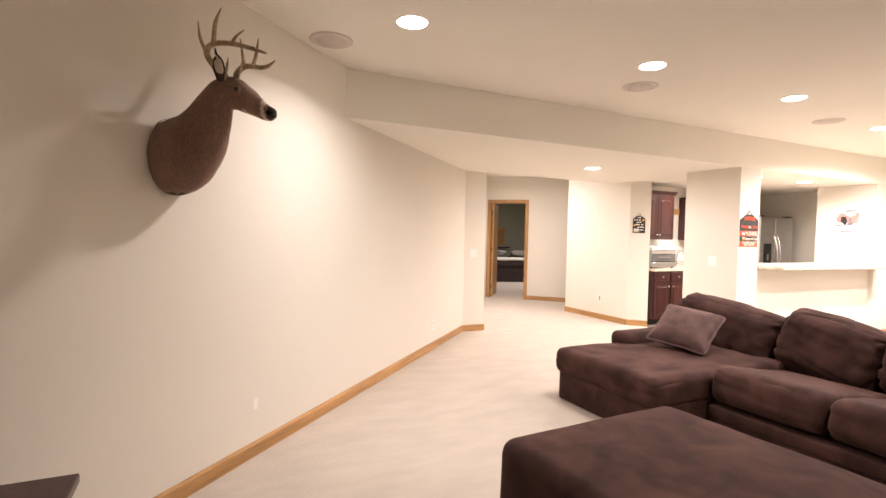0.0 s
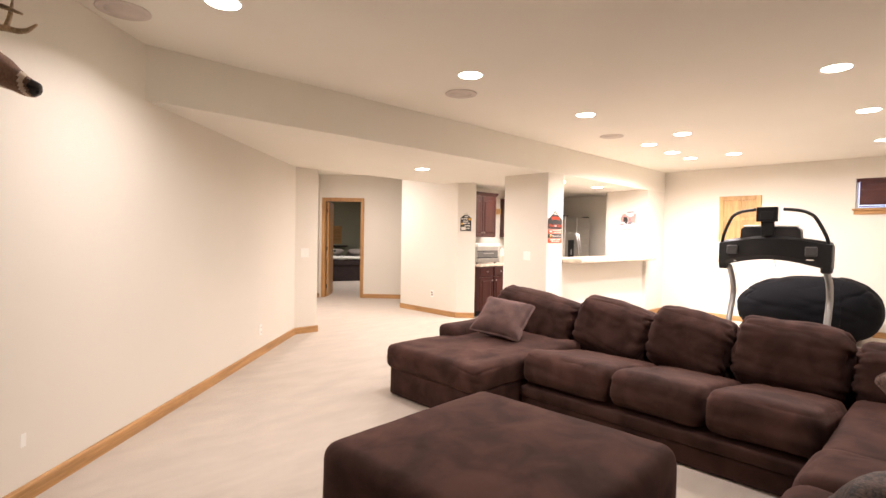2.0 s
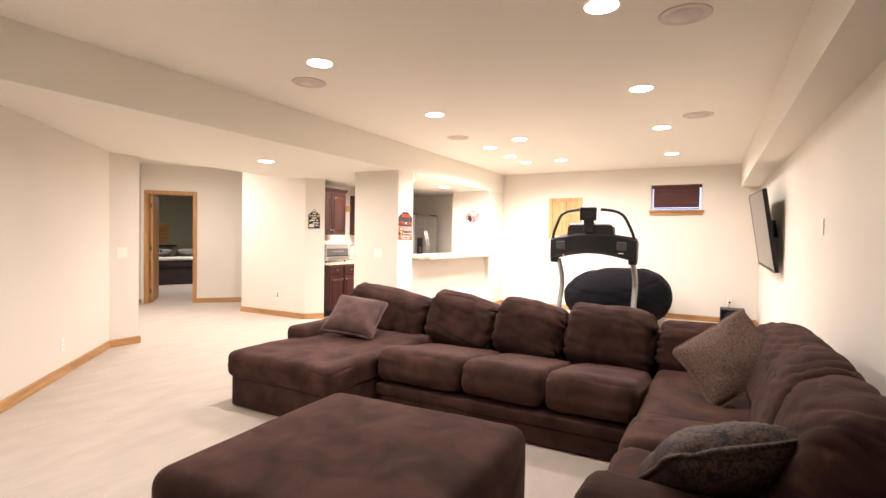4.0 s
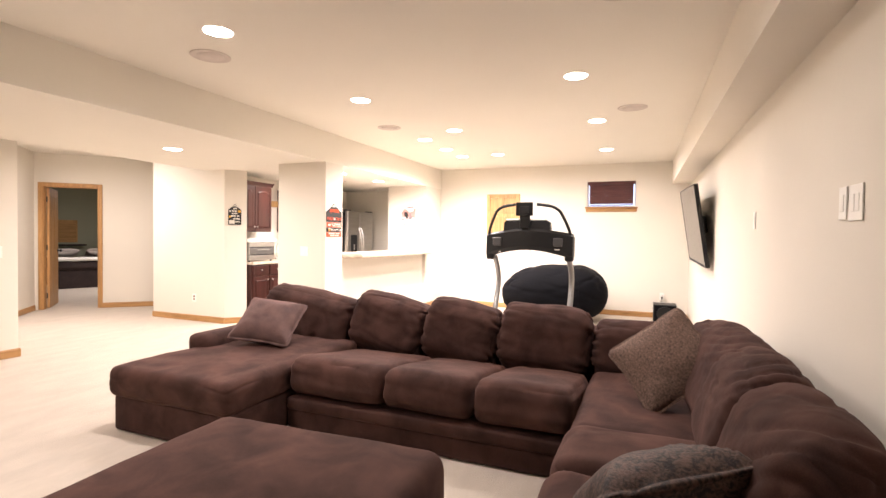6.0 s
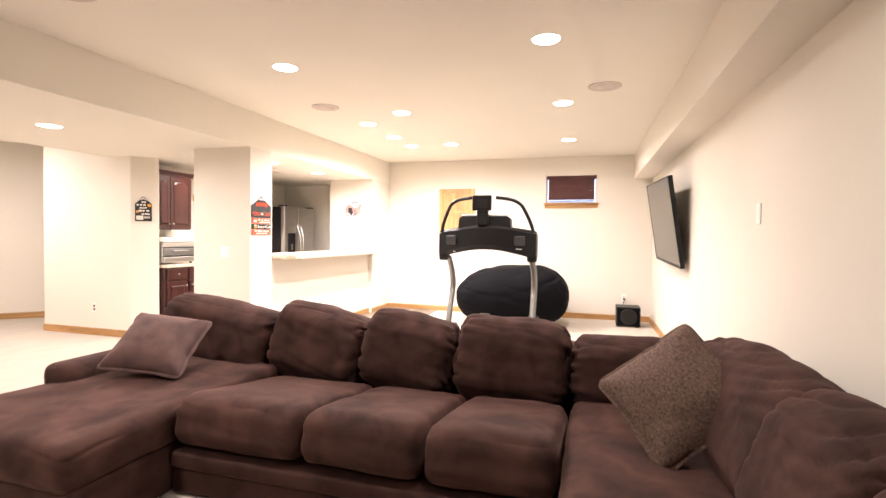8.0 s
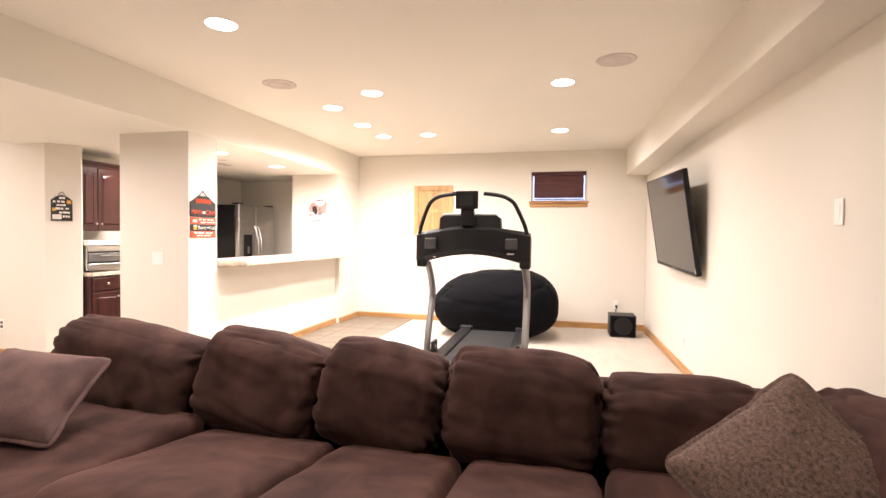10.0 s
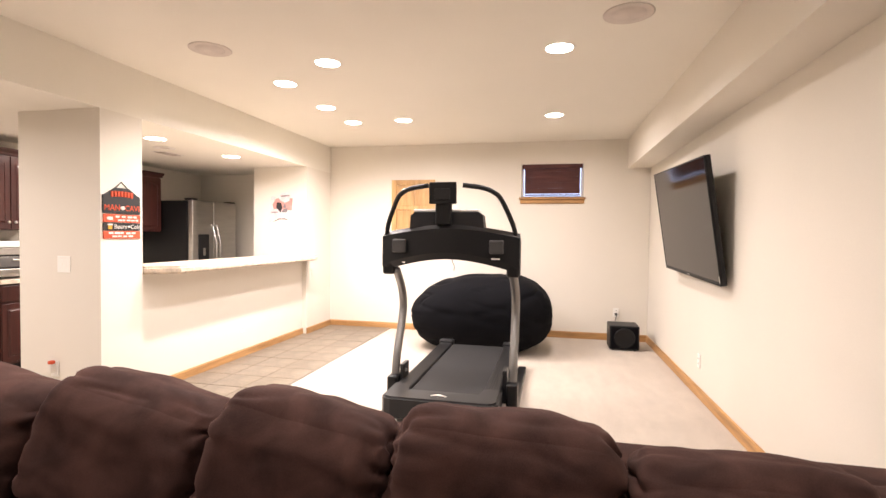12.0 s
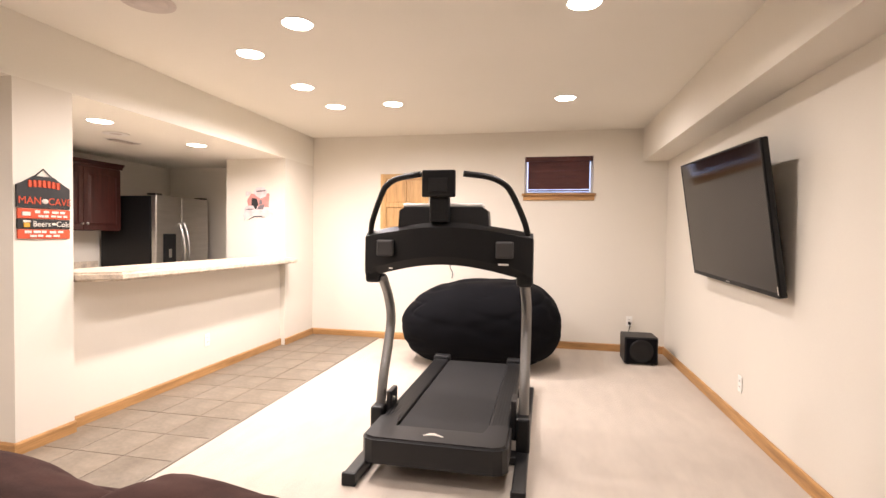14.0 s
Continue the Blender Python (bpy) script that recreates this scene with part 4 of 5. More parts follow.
bm = bmesh.new()
tube(bm, [(0.014, 0, 0.045), (0.05, 0, 0.06), (0.085, 0, 0.085)], 0.006, 8)
part("lever", bm, M_STEEL, fa, "", True)
ws = thing("small_wall_sign", pose(8.745, 6.428, 1.80), "small orange wooden plaque on the kitchen wall", "sign")
part("board", bx(-0.075, 0.075, -0.014, -0.001, -0.05, 0.05, bevel=0.003), M_PINE, ws)

fridge = thing("refrigerator", pose(9.80, 5.66, 0), "side-by-side refrigerator with stainless doors and black sides", "refrigerator")
part("cabinet", bx(0.0, 0.90, 0.062, 0.74, 0.02, 1.735, bevel=0.006), M_BLACKPL, fridge, "black cabinet")
fd = part("freezer_door", bx(0.002, 0.405, -0.01, 0.058, 0.06, 1.745, bevel=0.012), M_STEEL, fridge, "stainless freezer door")
rd = part("fridge_door", bx(0.413, 0.898, -0.01, 0.058, 0.06, 1.745, bevel=0.012), M_STEEL, fridge, "stainless fridge door")
disp = part("dispenser", bx(0.11, 0.31, -0.018, -0.009, 0.95, 1.30, bevel=0.005), M_BLACKPL, fd, "black ice and water dispenser")
part("dispenser_lever", bx(0.19, 0.23, -0.026, -0.0175, 1.02, 1.12, bevel=0.003), M_STEEL, fd)
for x, p in ((0.37, fd), (0.448, rd)):
    bm = bmesh.new()
    tube(bm, [(x, -0.008, 1.42), (x, -0.030, 1.40), (x, -0.075, 1.22), (x, -0.090, 1.02), (x, -0.075, 0.82), (x, -0.030, 0.65), (x, -0.008, 0.63)], 0.016, 10)
    part("handle", bm, M_STEEL, p, "", True)
for x in (0.06, 0.84):
    part("hinge_cover", bx(x - 0.05, x + 0.05, 0.0, 0.12, 1.7455, 1.765, bevel=0.006), M_BLACKPL, fridge)
part("base_grille", bx(0.01, 0.89, 0.0, 0.06, 0.009, 0.0595), M_BLACKPL, fridge)

vent = thing("ceiling_vent", down(9.03, 5.33, LOW), "small white metal ceiling register", "vent")
part("frame", bx(-0.16, 0.16, -0.07, 0.07, 0.0005, 0.004, bevel=0.001), M_TRIM, vent)
for k in range(6):
    part("louvre", moved(bx(-0.14, 0.14, -0.008, 0.008, 0, 0.0015), pose(0, -0.05 + 0.02 * k, 0.007, 30)), M_GRILLE, vent)
kspk = thing("ceiling_speaker", down(8.71, 5.09, LOW), "round flush ceiling speaker with painted mesh grille", "speaker", "ceiling speakers")
part("rim", revolve(bmesh.new(), [(0.092, 0.001), (0.105, 0.001), (0.105, 0.005), (0.099, 0.007), (0.092, 0.005)], 30), M_TRIM, kspk, "", True)
part("grille", revolve(bmesh.new(), [(0.0005, 0.001), (0.0925, 0.001), (0.0925, 0.004), (0.0005, 0.006)], 30), M_GRILLE, kspk, "", True)


# ---------------------------------------------------------------- signs and wall art
def lettering(text, size, depth=0.0012):
    """Built-in letters as a mesh in the xz plane, facing -y, centred."""
    cu = bpy.data.curves.new("letters", "FONT")
    cu.body, cu.size, cu.extrude, cu.align_x, cu.align_y = text, size, depth, "CENTER", "CENTER"
    cu.resolution_u = 3
    ob = bpy.data.objects.new("letters", cu)
    scene.collection.objects.link(ob)
    me = bpy.data.meshes.new_from_object(ob.evaluated_get(bpy.context.evaluated_depsgraph_get()))
    bpy.data.objects.remove(ob)
    bm = bmesh.new()
    bm.from_mesh(me)
    bpy.data.meshes.remove(me)
    return moved(bm, Matrix.Rotation(math.pi / 2, 4, "X"))


def bars(x0, x1, z, h, n, seed):
    """A line of unreadable writing as little bars."""
    rnd = random.Random(seed)
    bm = bmesh.new()
    x = x0
    for _ in range(n):
        w = (x1 - x0) / n * rnd.uniform(0.55, 0.92)
        box(bm, x, x + w, -0.0135, -0.0115, z - h * rnd.uniform(0.35, 0.55), z + h * rnd.uniform(0.35, 0.55))
        x += (x1 - x0) / n
    return bm


sign = thing("hanging_sign", pose(7.375, BARY, 1.27), "black and orange stacked wooden bar sign hanging on a wire", "sign")
bm = bmesh.new()
pts = [(-0.163, 0.185), (0.163, 0.185), (0.163, 0.315), (0.13, 0.33), (0.06, 0.375), (-0.06, 0.375), (-0.13, 0.33), (-0.163, 0.315)]
prism_bm(pts, 0.001, 0.011, bm)
b1 = part("top_board", moved(bm, Matrix.Rotation(math.pi / 2, 4, "X")), M_SIGNBLACK, sign)
b2 = part("board", bx(-0.158, 0.165, -0.011, -0.001, 0.120, 0.179, bevel=0.002), M_SIGNRED, sign, "orange board")
b3 = part("board", bx(-0.160, 0.163, -0.011, -0.001, 0.060, 0.116, bevel=0.002), M_SIGNBLACK, sign, "black board")
b4 = part("board", bx(-0.158, 0.163, -0.011, -0.001, 0.000, 0.056, bevel=0.002), M_SIGNRED, sign, "orange board")
bm = bmesh.new()
for k in range(7):
    x, z = -0.098 + k * 0.0285, 0.331 - 0.002 * (k - 3) ** 2 * 0.3
    box(bm, x, x + 0.022, -0.0135, -0.0105, z - 0.021, z + 0.021, 0.004, 1)
tagged(part("team_mark", bm, M_SIGNRED, b1, "orange block shapes"), kind="stuff")
part("words", moved(lettering("MAN", 0.062), pose(-0.088, -0.0122, 0.225)), M_SIGNRED, b1)
part("words", moved(lettering("CAVE", 0.060), pose(0.095, -0.0122, 0.225)), M_SIGNRED, b1)
part("ball_mark", moved(revolve(bmesh.new(), [(0.001, -0.022), (0.012, -0.013), (0.015, 0), (0.012, 0.013), (0.001, 0.022)], 12), pose(0.004, -0.0115, 0.226, 0, 90) @ Matrix.Diagonal((1, 0.25, 1, 1))), M_GRILLE, b1)
tagged(part("small_writing", bars(-0.06, 0.15, 0.162, 0.016, 4, 1), M_SIGNWHITE, b2), kind="stuff")
tagged(part("small_writing", bars(-0.04, 0.155, 0.137, 0.014, 5, 2), M_SIGNWHITE, b2), kind="stuff")
part("mark", bx(-0.135, -0.085, -0.0135, -0.0105, 0.136, 0.160, bevel=0.004), M_SIGNWHITE, b2)
part("words", moved(lettering("Beers", 0.048), pose(-0.018, -0.0122, 0.088)), M_SIGNWHITE, b3)
part("words", moved(lettering("Cold", 0.048), pose(0.118, -0.0122, 0.088)), M_SIGNWHITE, b3)
tagged(part("small_writing", bars(0.045, 0.08, 0.09, 0.016, 1, 3), M_SIGNWHITE, b3), kind="stuff")
part("beer_mug", bx(-0.125, -0.09, -0.014, -0.0105, 0.068, 0.098, bevel=0.004), M_SIGNGOLD, b3, "yellow beer mug")
part("foam", bx(-0.13, -0.086, -0.015, -0.0105, 0.096, 0.110, bevel=0.005), M_SIGNWHITE, b3)
tagged(part("small_writing", bars(-0.12, 0.13, 0.041, 0.016, 5, 5), M_SIGNWHITE, b4), kind="stuff")
tagged(part("small_writing", bars(-0.09, 0.10, 0.017, 0.014, 4, 6), M_SIGNWHITE, b4), kind="stuff")
bm = bmesh.new()
tube(bm, [(-0.055, -0.006, 0.372), (-0.002, -0.004, 0.418), (0.002, -0.004, 0.418), (0.055, -0.006, 0.372)], 0.0035, 6, steps=3)
part("wire", bm, M_BLACKMET, sign, "", True)

hs = thing("hanging_sign", pose(7.515, 6.065, 1.42, 0, 0, -45) @ Matrix.Identity(4), "black house-shaped wooden bar sign with white writing", "sign")
bm = bmesh.new()
prism_bm([(-0.088, 0), (0.088, 0), (0.088, 0.21), (0.05, 0.245), (0, 0.265), (-0.05, 0.245), (-0.088, 0.21)], 0.001, 0.012, bm)
hb = part("board", moved(bm, Matrix.Rotation(math.pi / 2, 4, "X")), M_SIGNBLACK, hs)
for k, (x0, x1, z) in enumerate(((-0.02, 0.03, 0.232), (-0.07, 0.03, 0.195), (-0.04, 0.04, 0.16), (-0.05, 0.07, 0.125), (-0.02, 0.08, 0.085), (0.01, 0.075, 0.045))):
    tagged(part("small_writing", bars(x0, x1, z, 0.022, 3, 20 + k), M_SIGNWHITE, hb), kind="stuff")
for x0, x1, z0, z1, m in ((0.042, 0.08, 0.175, 0.21, M_SIGNGOLD), (-0.078, -0.05, 0.10, 0.13, M_SIGNGOLD), (-0.075, 0.0, 0.015, 0.065, M_SIGNWHITE)):
    part("drink_mark", bx(x0, x1, -0.0145, -0.0115, z0, z1, bevel=0.006), m, hb)
bm = bmesh.new()
tube(bm, [(-0.03, -0.006, 0.258), (0, -0.004, 0.295), (0.03, -0.006, 0.258)], 0.003, 6, steps=3)
part("wire", bm, M_BLACKMET, hs, "", True)

decal = thing("wall_cutout", pose(10.23, 4.62, 1.66, 0, 0, -90), "flat painted wall cutout in white, pink and black shapes", "wall art")
M_PINK = material("faded_pink_paint", (0.60, 0.27, 0.24), 0.6, 0.12, 12, 80, 0.05, 0.0005)
M_CUTWHITE = material("pale_pink_white_paint", (0.74, 0.60, 0.60), 0.6, 0.1, 12, 80, 0.05, 0.0005)
M_CUTGREY = material("grey_cutout_paint", (0.20, 0.18, 0.19), 0.6, 0.12, 14, 80, 0.05, 0.0005)
for nm, pts, d, m in (("backing", [(-0.10, -0.03), (0.10, -0.04), (0.11, 0.11), (0.06, 0.12), (-0.08, 0.11), (-0.12, 0.04)], 0.003, M_PINK),
                      ("lower_shape", [(-0.15, -0.17), (-0.12, -0.13), (-0.03, -0.11), (0.06, -0.12), (0.14, -0.17), (0.15, -0.09), (0.11, -0.03), (-0.02, -0.02), (-0.14, -0.04), (-0.16, -0.1)], 0.0045, M_CUTWHITE),
                      ("upper_shape", [(-0.03, 0.09), (0.02, 0.06), (0.07, 0.08), (0.09, 0.14), (0.05, 0.18), (-0.02, 0.175), (-0.06, 0.13)], 0.0045, M_CUTWHITE),
                      ("upper_line", [(-0.02, 0.125), (0.07, 0.135), (0.075, 0.15), (-0.025, 0.142)], 0.0055, M_CUTGREY),
                      ("dark_shape", [(-0.075, -0.04), (-0.025, -0.05), (-0.005, 0.0), (-0.02, 0.06), (-0.07, 0.065)], 0.006, M_SIGNBLACK),
                      ("dark_shape", [(-0.02, -0.05), (0.045, -0.05), (0.06, 0.0), (0.01, -0.01)], 0.006, M_CUTGREY),
                      ("side_shape", [(-0.15, -0.055), (-0.09, -0.07), (-0.03, -0.05), (-0.06, -0.01), (-0.13, -0.015)], 0.0075, M_CUTWHITE),
                      ("side_line", [(-0.14, -0.05), (-0.09, -0.06), (-0.03, -0.045), (-0.09, -0.042)], 0.0085, M_CUTGREY),
                      ("grey_shape", [(0.005, 0.0), (0.035, 0.0), (0.03, 0.05), (0.012, 0.045)], 0.0075, M_CUTGREY),
                      ("lower_line", [(-0.12, -0.165), (-0.04, -0.13), (0.07, -0.135), (0.02, -0.118), (-0.05, -0.118)], 0.006, M_CUTGREY),
                      ("tip_shape", [(-0.135, 0.08), (-0.09, 0.10), (-0.08, 0.13), (-0.13, 0.135)], 0.0055, M_CUTWHITE)):
    part(nm, moved(prism_bm([(x * 1.28, z * 1.15) for x, z in pts], 0.0005, d), Matrix.Rotation(math.pi / 2, 4, "X")), m, decal)

# ---------------------------------------------------------------- bedroom doorway
door = tagged(new("door_1"), "honey oak bedroom door standing open inward", "door", "", "structure")
door.matrix_basis = U
bm = bmesh.new()
for a in ((0.0, 0.057, 0.001, 0.018, 0, 2.09), (0.828, 0.885, 0.001, 0.018, 0, 2.09), (0.0575, 0.8275, 0.001, 0.018, 2.033, 2.09)):
    box(bm, *a, 0.004, 1)
part("casing", bm, M_OAK_Z, door)
bm = bmesh.new()
for a in ((0.055, 0.073, -0.12, 0.0005, 0, 2.035), (0.812, 0.83, -0.12, 0.0005, 0, 2.035), (0.0735, 0.8115, -0.12, 0.0005, 2.017, 2.035)):
    box(bm, *a, 0.002, 1)
part("jamb", bm, M_OAK_Z, door)
LEAF = pose(0.808, -0.124, 0, 0, 0, 96)
leaf = part("leaf", moved(bx(-0.735, 0.0, 0.0, 0.036, 0.012, 2.012, bevel=0.003), LEAF), M_OAK_Z, door)
for x0, x1 in ((-0.66, -0.40), (-0.335, -0.075)):
    for z0, z1 in ((0.18, 0.85), (0.98, 1.55), (1.65, 1.90)):
        part("door_panel", moved(bx(x0, x1, -0.004, 0.040, z0, z1, bevel=0.012), LEAF), M_OAK_Z, leaf)
for s in (-1, 1):
    part("door_knob", moved(revolve(bmesh.new(), [(0.026, 0), (0.026, 0.006), (0.010, 0.01), (0.010, 0.03), (0.026, 0.04), (0.028, 0.052), (0.018, 0.062), (0.001, 0.064)], 18), LEAF @ pose(-0.675, 0.0 if s < 0 else 0.036, 0.95, 90 * (1 if s < 0 else -1))), M_BLACKMET, leaf, "dark metal knob", True)
for z in (0.22, 1.02, 1.82):
    part("hinge", moved(bx(-0.008, 0.010, -0.004, 0.014, z - 0.045, z + 0.045, bevel=0.003), LEAF), M_BLACKMET, leaf)

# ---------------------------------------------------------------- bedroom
# unseen ceiling light, added to brighten the bedroom walls
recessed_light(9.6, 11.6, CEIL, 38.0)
BED = pose(10.05, 13.35, 0, 0, 0, -20)
bed = thing("bed", BED, "dark covered bed with a white sheet edge in the dim bedroom", "bed")
part("bed_base", bx(-0.75, 0.75, -1.0, 1.0, 0.0, 0.46, bevel=0.03), M_BEDCLOTH, bed)
part("bedspread", moved(puff(1.6, 2.06, 0.24, (0.07, 0.07, 0.08), 71, 0.012, 4, 14, 0.01), pose(0, 0, 0.53)), M_BEDCLOTH, bed, "", True)
part("sheet", moved(puff(1.62, 0.62, 0.08, (0.04, 0.06, 0.03), 72, 0.010, 5, 12, 0.006), pose(0, -0.74, 0.655)), M_LINEN, bed, "white turned sheet", True)
for x in (-0.38, 0.38):
    pl = thing("bed_pillow", BED @ pose(x, 0.55, 0.74, -25), "grey pillow on the bed", "pillow")
    part("cover", puff(0.66, 0.42, 0.18, (0.06, 0.06, 0.08), 73 + int(x > 0), 0.008, 5, 10, 0.006, 0.08, 0.02), M_GRILLE, pl, "", True)
pic = thing("framed_picture", pose(10.55, 15.0, 1.3), "brown framed picture on the bedroom wall", "picture")
part("frame", bx(-0.27, 0.27, -0.03, -0.001, -0.30, 0.30, bevel=0.006), M_OAK_Z, pic)
part("canvas", bx(-0.23, 0.23, -0.034, -0.0295, -0.26, 0.26), M_OAK, pic)
shelf = thing("wall_shelf", pose(10.65, 15.0, 0.93), "dark wooden wall shelf in the bedroom", "shelf")
part("board", bx(-0.3, 0.3, -0.2, -0.001, -0.02, 0.02, bevel=0.005), M_BEDCLOTH, shelf)
lampm = thing("table_lamp", pose(11.35, 13.9, 0), "unlit dark standing lamp beside the bed", "lamp")
part("base", revolve(bmesh.new(), [(0.12, 0), (0.12, 0.02), (0.02, 0.04), (0.015, 0.75), (0.02, 0.8)], 20), M_BLACKMET, lampm, "", True)
part("shade", revolve(bmesh.new(), [(0.20, 0.76), (0.15, 1.10), (0.145, 1.10), (0.19, 0.765)], 24), M_BEDCLOTH, lampm, "", True)

# ---------------------------------------------------------------- low cabinet by the diagonal wall
cab = thing("low_cabinet", pose(0.845, 2.0, 0), "dark cherry low cabinet with a moulded top", "cabinet")
part("body", bx(-0.36, 0.36, -0.23, 0.235, 0.06, 0.565, bevel=0.004), M_CHERRY, cab)
bm = bmesh.new()
box(bm, -0.375, 0.375, -0.245, 0.25, 0.5655, 0.580, 0.005)
part("top_moulding", bm, M_CHERRY, cab)
part("top", bx(-0.395, 0.395, -0.265, 0.265, 0.5805, 0.612, bevel=0.006), M_CHERRY, cab)
part("plinth", bx(-0.37, 0.37, -0.24, 0.245, 0.0, 0.0595), M_CHERRY, cab)
for s in (-1, 1):
    d = part("door", bx(s * 0.18 - 0.165, s * 0.18 + 0.165, -0.250, -0.231, 0.09, 0.54, bevel=0.005), M_CHERRY, cab)
    part("knob", moved(cyl(bmesh.new(), 0.012, 0.014, 0, 0.02, 14), pose(s * 0.035, -0.250, 0.34, 90)), M_STEEL, d)


# ---------------------------------------------------------------- mounted deer head, one mesh
def loft(bm, secs, seg=22, mat=0, cap=True):
    """Rings (centre, half width, half height) across a path; returns the faces' index span."""
    n = len(secs)
    rings = []
    for i, (c, a, b) in enumerate(secs):
        d = (Vector(secs[min(i + 1, n - 1)][0]) - Vector(secs[max(i - 1, 0)][0])).normalized()
        s = d.cross(Vector((0, 0, 1))).normalized()
        u = s.cross(d).normalized()
        rings.append([bm.verts.new(Vector(c) + a * math.cos(t) * s + b * math.sin(t) * u) for t in [2 * math.pi * j / seg for j in range(seg)]])
    fs = []
    for a, b in zip(rings, rings[1:]):
        for j in range(seg):
            fs.append(bm.faces.new((a[j], a[(j + 1) % seg], b[(j + 1) % seg], b[j])))
    if cap:
        fs += [bm.faces.new(rings[0][::-1]), bm.faces.new(rings[-1])]
    for f in fs:
        f.material_index = mat
    return fs


def dense(secs, k=4):
    c = spline([s[0] for s in secs], k)
    ab = spline([(s[1], s[2], 0) for s in secs], k)
    return [(tuple(p), q.x, q.y) for p, q in zip(c, ab)]


bm = bmesh.new()
body = loft(bm, dense([((0.002, -0.02, 1.664), 0.126, 0.178), ((0.05, -0.024, 1.668), 0.136, 0.182), ((0.10, -0.020, 1.695), 0.126, 0.172), ((0.165, -0.006, 1.765), 0.096, 0.142),
                       ((0.208, 0.006, 1.845), 0.070, 0.104), ((0.232, 0.020, 1.908), 0.058, 0.082), ((0.265, 0.040, 1.950), 0.060, 0.070), ((0.305, 0.068, 1.956), 0.060, 0.064),
                       ((0.345, 0.098, 1.936), 0.048, 0.054), ((0.385, 0.127, 1.910), 0.038, 0.043), ((0.420, 0.152, 1.890), 0.034, 0.036), ((0.442, 0.168, 1.880), 0.027, 0.028), ((0.450, 0.174, 1.876), 0.008, 0.008)], 6), 36)
for f in body:
    c = f.calc_center_median()
    k = noise.noise(c * 18) * 0.012
    if c.x > 0.436:
        f.material_index = 3
    elif 0.412 + k < c.x < 0.428 or (c.x > 0.34 and c.z < 1.895 - (c.x - 0.34) * 0.6 + k * 0.5):
        f.material_index = 1
    elif c.x < 0.008 or c.z < 1.495 + k:
        f.material_index = 2
for v in bm.verts:
    v.co += Vector((noise.noise(v.co * 30), noise.noise(v.co * 30 + Vector((5, 0, 0))), noise.noise(v.co * 30 + Vector((0, 5, 0))))) * 0.003


def blob(bm, c, r, mat):
    res = bmesh.ops.create_icosphere(bm, subdivisions=2, radius=1.0)
    for v in res["verts"]:
        v.co = Vector((c[0] + v.co.x * r[0], c[1] + v.co.y * r[1], c[2] + v.co.z * r[2]))
    for f in {f for v in res["verts"] for f in v.link_faces}:
        f.material_index = mat


def horn(bm, pts, rad):
    n0 = len(bm.faces)
    tube(bm, pts, rad, 9, 1.0, 5)
    bm.faces.ensure_lookup_table()
    for f in bm.faces[n0:]:
        f.material_index = 4


side = Vector((0.33, -0.42, 0)).normalized()   # towards the deer's right
HEAD = Vector((0.275, 0.043, 1.975))
for s in (1, -1):
    o = side * s
    base = HEAD + o * 0.052 + Vector((-0.02, -0.012, 0.02))
    tip = base + o * 0.035 + Vector((-0.02, -0.01, 0.125))
    mid = (base + tip) / 2 + o * 0.015
    loft(bm, dense([(tuple(base), 0.014, 0.012), (tuple(base.lerp(mid, 0.6)), 0.030, 0.010), (tuple(mid.lerp(tip, 0.3)), 0.029, 0.008), (tuple(tip), 0.003, 0.003)], 3), 12, 2)
    loft(bm, dense([(tuple(base + o * 0.010 + Vector((0.002, 0.0, 0.012))), 0.008, 0.004), (tuple(base.lerp(mid, 0.6) + o * 0.010 + Vector((0.002, 0, 0))), 0.020, 0.005),
                    (tuple(mid.lerp(tip, 0.3) + o * 0.009 + Vector((0.002, 0, 0))), 0.018, 0.004), (tuple(tip + Vector((0.004, 0.003, -0.02))), 0.002, 0.002)], 3), 12, 1)
    eye = HEAD + o * 0.054 + Vector((0.035, 0.028, -0.008))
    blob(bm, eye - o * 0.004, (0.018, 0.018, 0.014), 0)
    blob(bm, eye - o * 0.001, (0.016, 0.016, 0.012), 2)
    blob(bm, eye + o * 0.003, (0.012, 0.012, 0.009), 3)
    blob(bm, Vector((0.440, 0.167, 1.886)) + o * 0.014, (0.008, 0.008, 0.007), 3)
R = [(0.285, 0.02, 2.0), (0.265, -0.025, 2.045), (0.272, -0.078, 2.088), (0.335, -0.105, 2.112), (0.43, -0.098, 2.105), (0.53, -0.085, 2.078), (0.60, -0.085, 2.052)]
horn(bm, R, [0.016, 0.014, 0.013, 0.012, 0.011, 0.009, 0.004])
horn(bm, [R[2], (0.262, -0.105, 2.145), (0.258, -0.115, 2.215)], [0.010, 0.007, 0.002])
horn(bm, [R[3], (0.345, -0.105, 2.20), (0.355, -0.083, 2.275)], [0.011, 0.009, 0.002])
horn(bm, [R[4], (0.44, -0.085, 2.14), (0.455, -0.055, 2.178)], [0.009, 0.006, 0.002])
horn(bm, [(0.285, 0.01, 2.01), (0.315, -0.005, 2.04), (0.33, -0.012, 2.085)], [0.010, 0.007, 0.002])
Lh = [(0.31, 0.055, 2.0), (0.31, 0.07, 2.045), (0.335, 0.085, 2.075), (0.385, 0.085, 2.072), (0.44, 0.075, 2.058), (0.49, 0.06, 2.055), (0.545, 0.04, 2.068)]
horn(bm, Lh, [0.016, 0.014, 0.013, 0.012, 0.011, 0.009, 0.004])
horn(bm, [Lh[2], (0.315, 0.095, 2.14), (0.30, 0.095, 2.215)], [0.010, 0.007, 0.002])
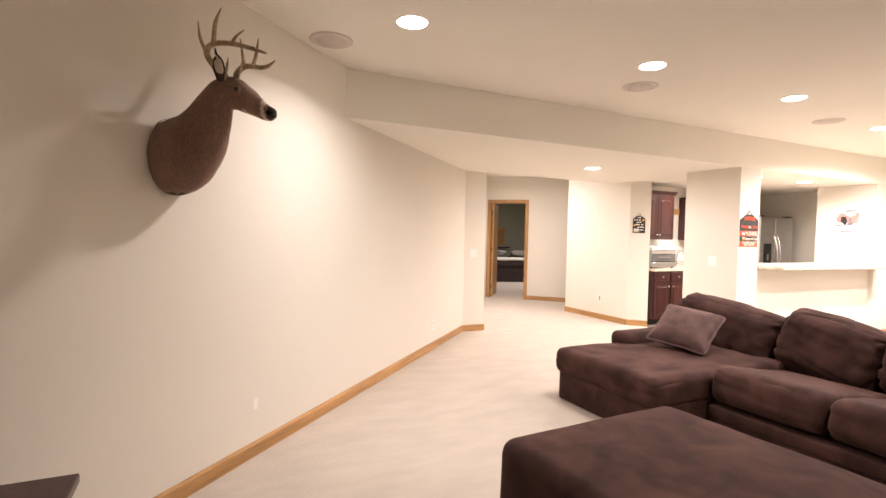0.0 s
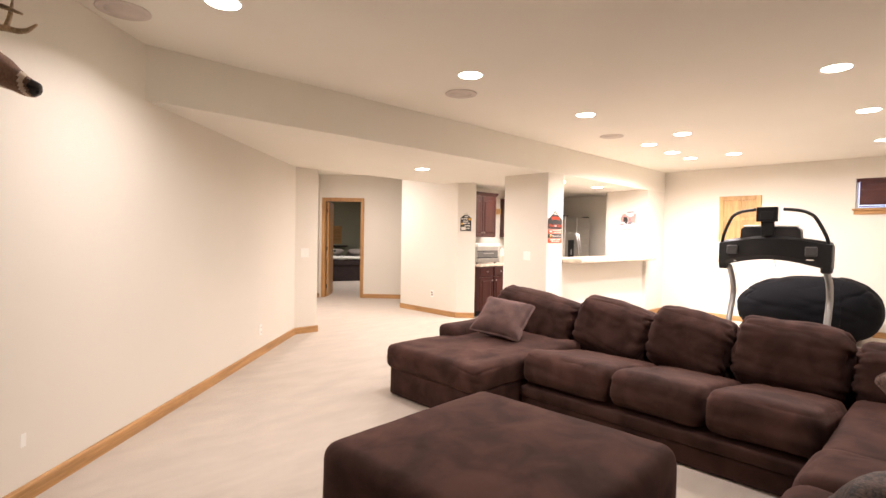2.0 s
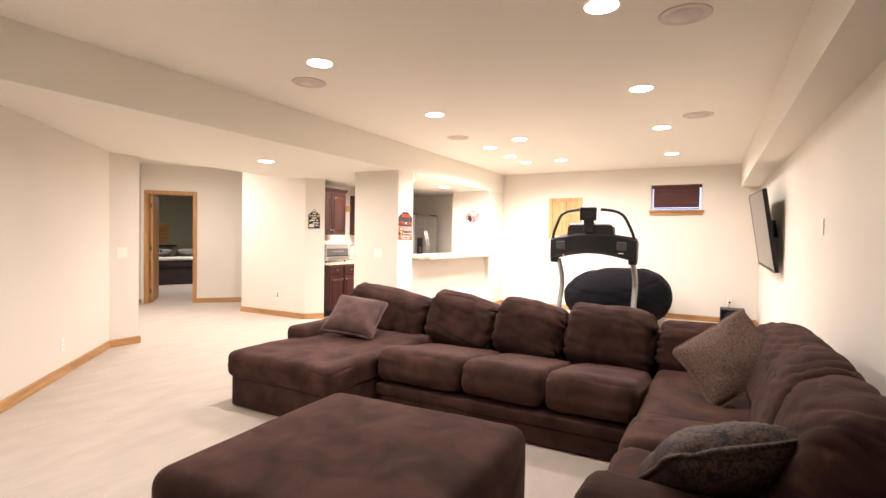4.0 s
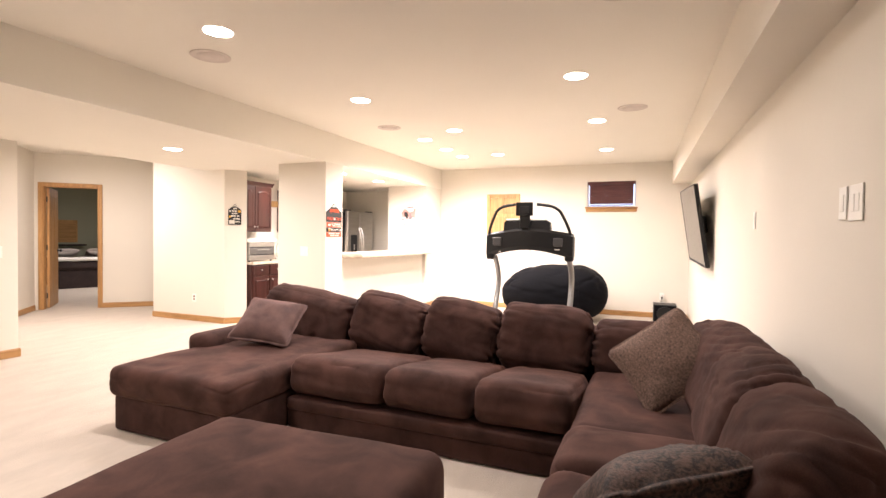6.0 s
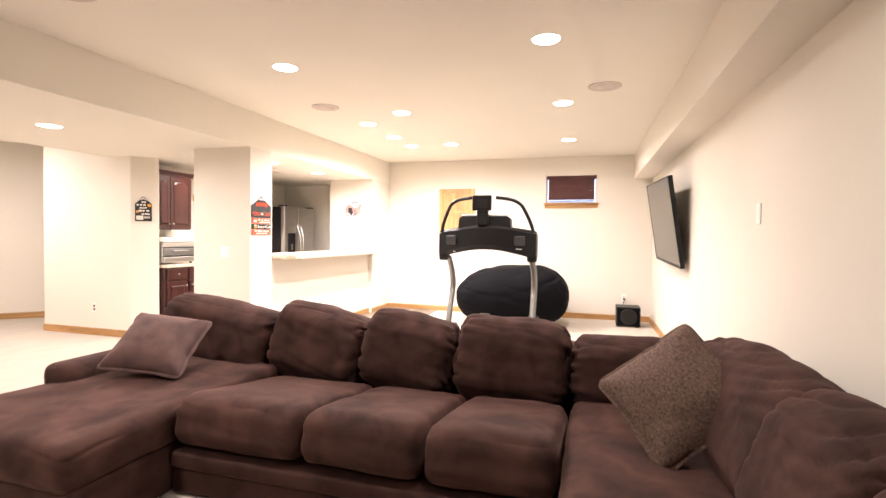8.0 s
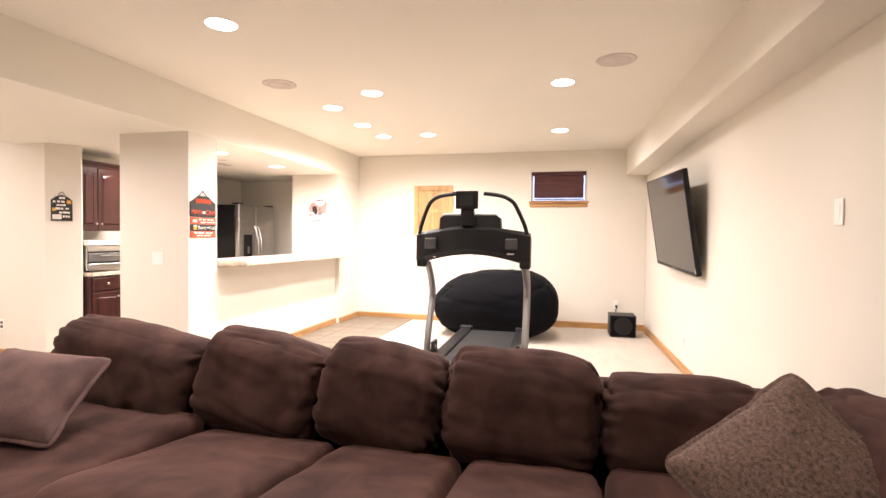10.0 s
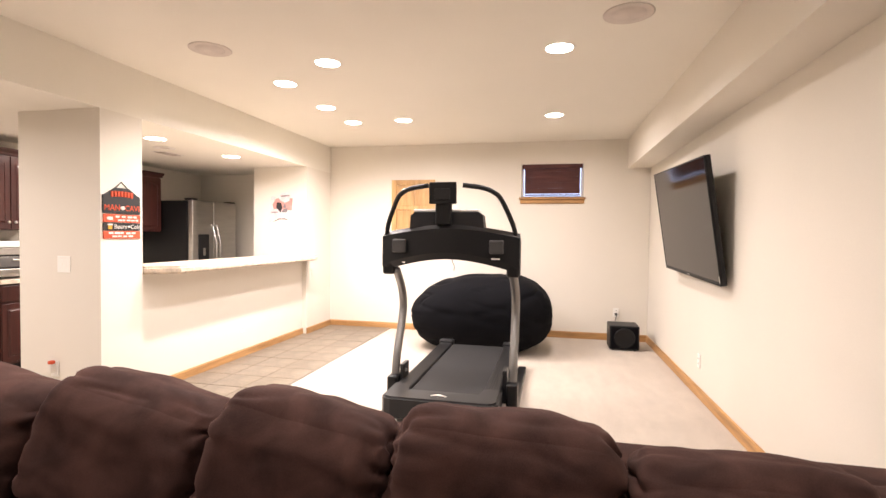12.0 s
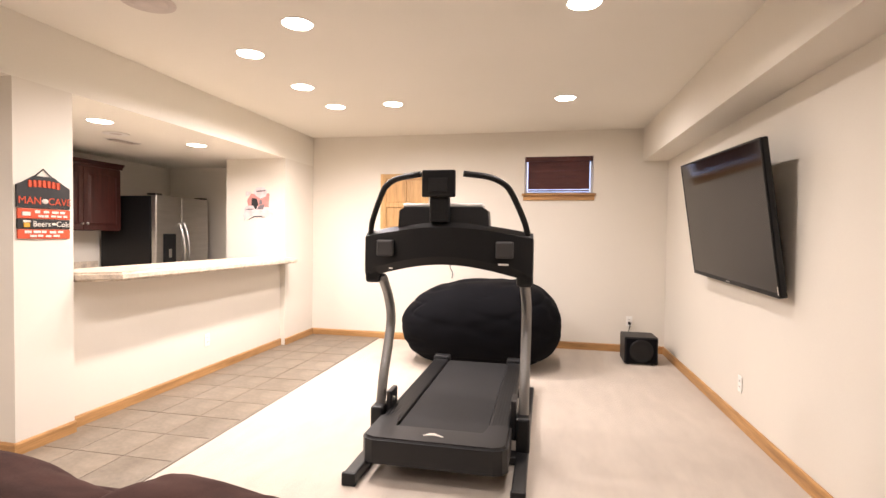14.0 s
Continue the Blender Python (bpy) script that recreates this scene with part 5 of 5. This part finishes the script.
horn(bm, [Lh[3], (0.40, 0.09, 2.13), (0.415, 0.085, 2.20)], [0.010, 0.008, 0.002])
horn(bm, [(0.315, 0.055, 2.01), (0.34, 0.05, 2.045), (0.352, 0.05, 2.085)], [0.010, 0.007, 0.002])
bmesh.ops.recalc_face_normals(bm, faces=bm.faces)
me = bpy.data.meshes.new("deer_head_mount")
for v in bm.verts:
    v.co *= 0.985
    v.co.z += 0.02 + (0.022 if v.co.z > 2.0 else 0.022 * max(0.0, (v.co.z - 1.90) / 0.10))
bm.to_mesh(me)
bm.free()
for p in me.polygons:
    p.use_smooth = True
for m in (M_HIDE, M_HIDE_PALE, M_HIDE_DARK, M_NOSE, M_ANTLER):
    me.materials.append(m)
deer = tagged(new("deer_head_mount", me), "mounted brown deer head with branched antlers on the wall", "wall mount")
deer.matrix_world = Matrix.Translation((1.428, 3.208, 0)) @ Matrix.Rotation(radians(-45), 4, "Z")

# ---------------------------------------------------------------- floor tiles along the bar, laid last
TX0, TX1, TY0, TY1 = 6.62, FAR, 3.36, 4.34
tiles = structure("floor_tiled_strip", bx(TX0, TX1, TY0, TY1, 0.0005, 0.005), M_GROUT, "strip of grey-brown ceramic tile along the bar", "floor")
structure("floor_kitchen", bx(7.62, FAR, 4.48, 6.43, 0.0005, 0.008), M_TILE, "grey-brown tiled kitchen floor", "floor")
structure("trim_tile_edge", bx(TX0 - 0.012, TX1, TY0 - 0.012, TY0, 0.0005, 0.009), M_GROUT, "thin strip where tile meets carpet", "trim")
STEP = 0.3267
tm_mesh = mesh_of("tile", bx(-STEP / 2 + 0.003, STEP / 2 - 0.003, -STEP / 2 + 0.003, STEP / 2 - 0.003, 0.0045, 0.0095, bevel=0.0015, seg=1), M_TILE)
for i in range(14):
    for j in range(3):
        x = TX1 - STEP * (i + 0.5)
        if x - STEP / 2 < TX0 - 0.3:
            continue
        ob = new("tile", tm_mesh)
        ob.parent = tiles
        ob.location = (x, TY1 - STEP * (j + 0.5), 0.0004 * ((i * 7 + j * 3) % 3))
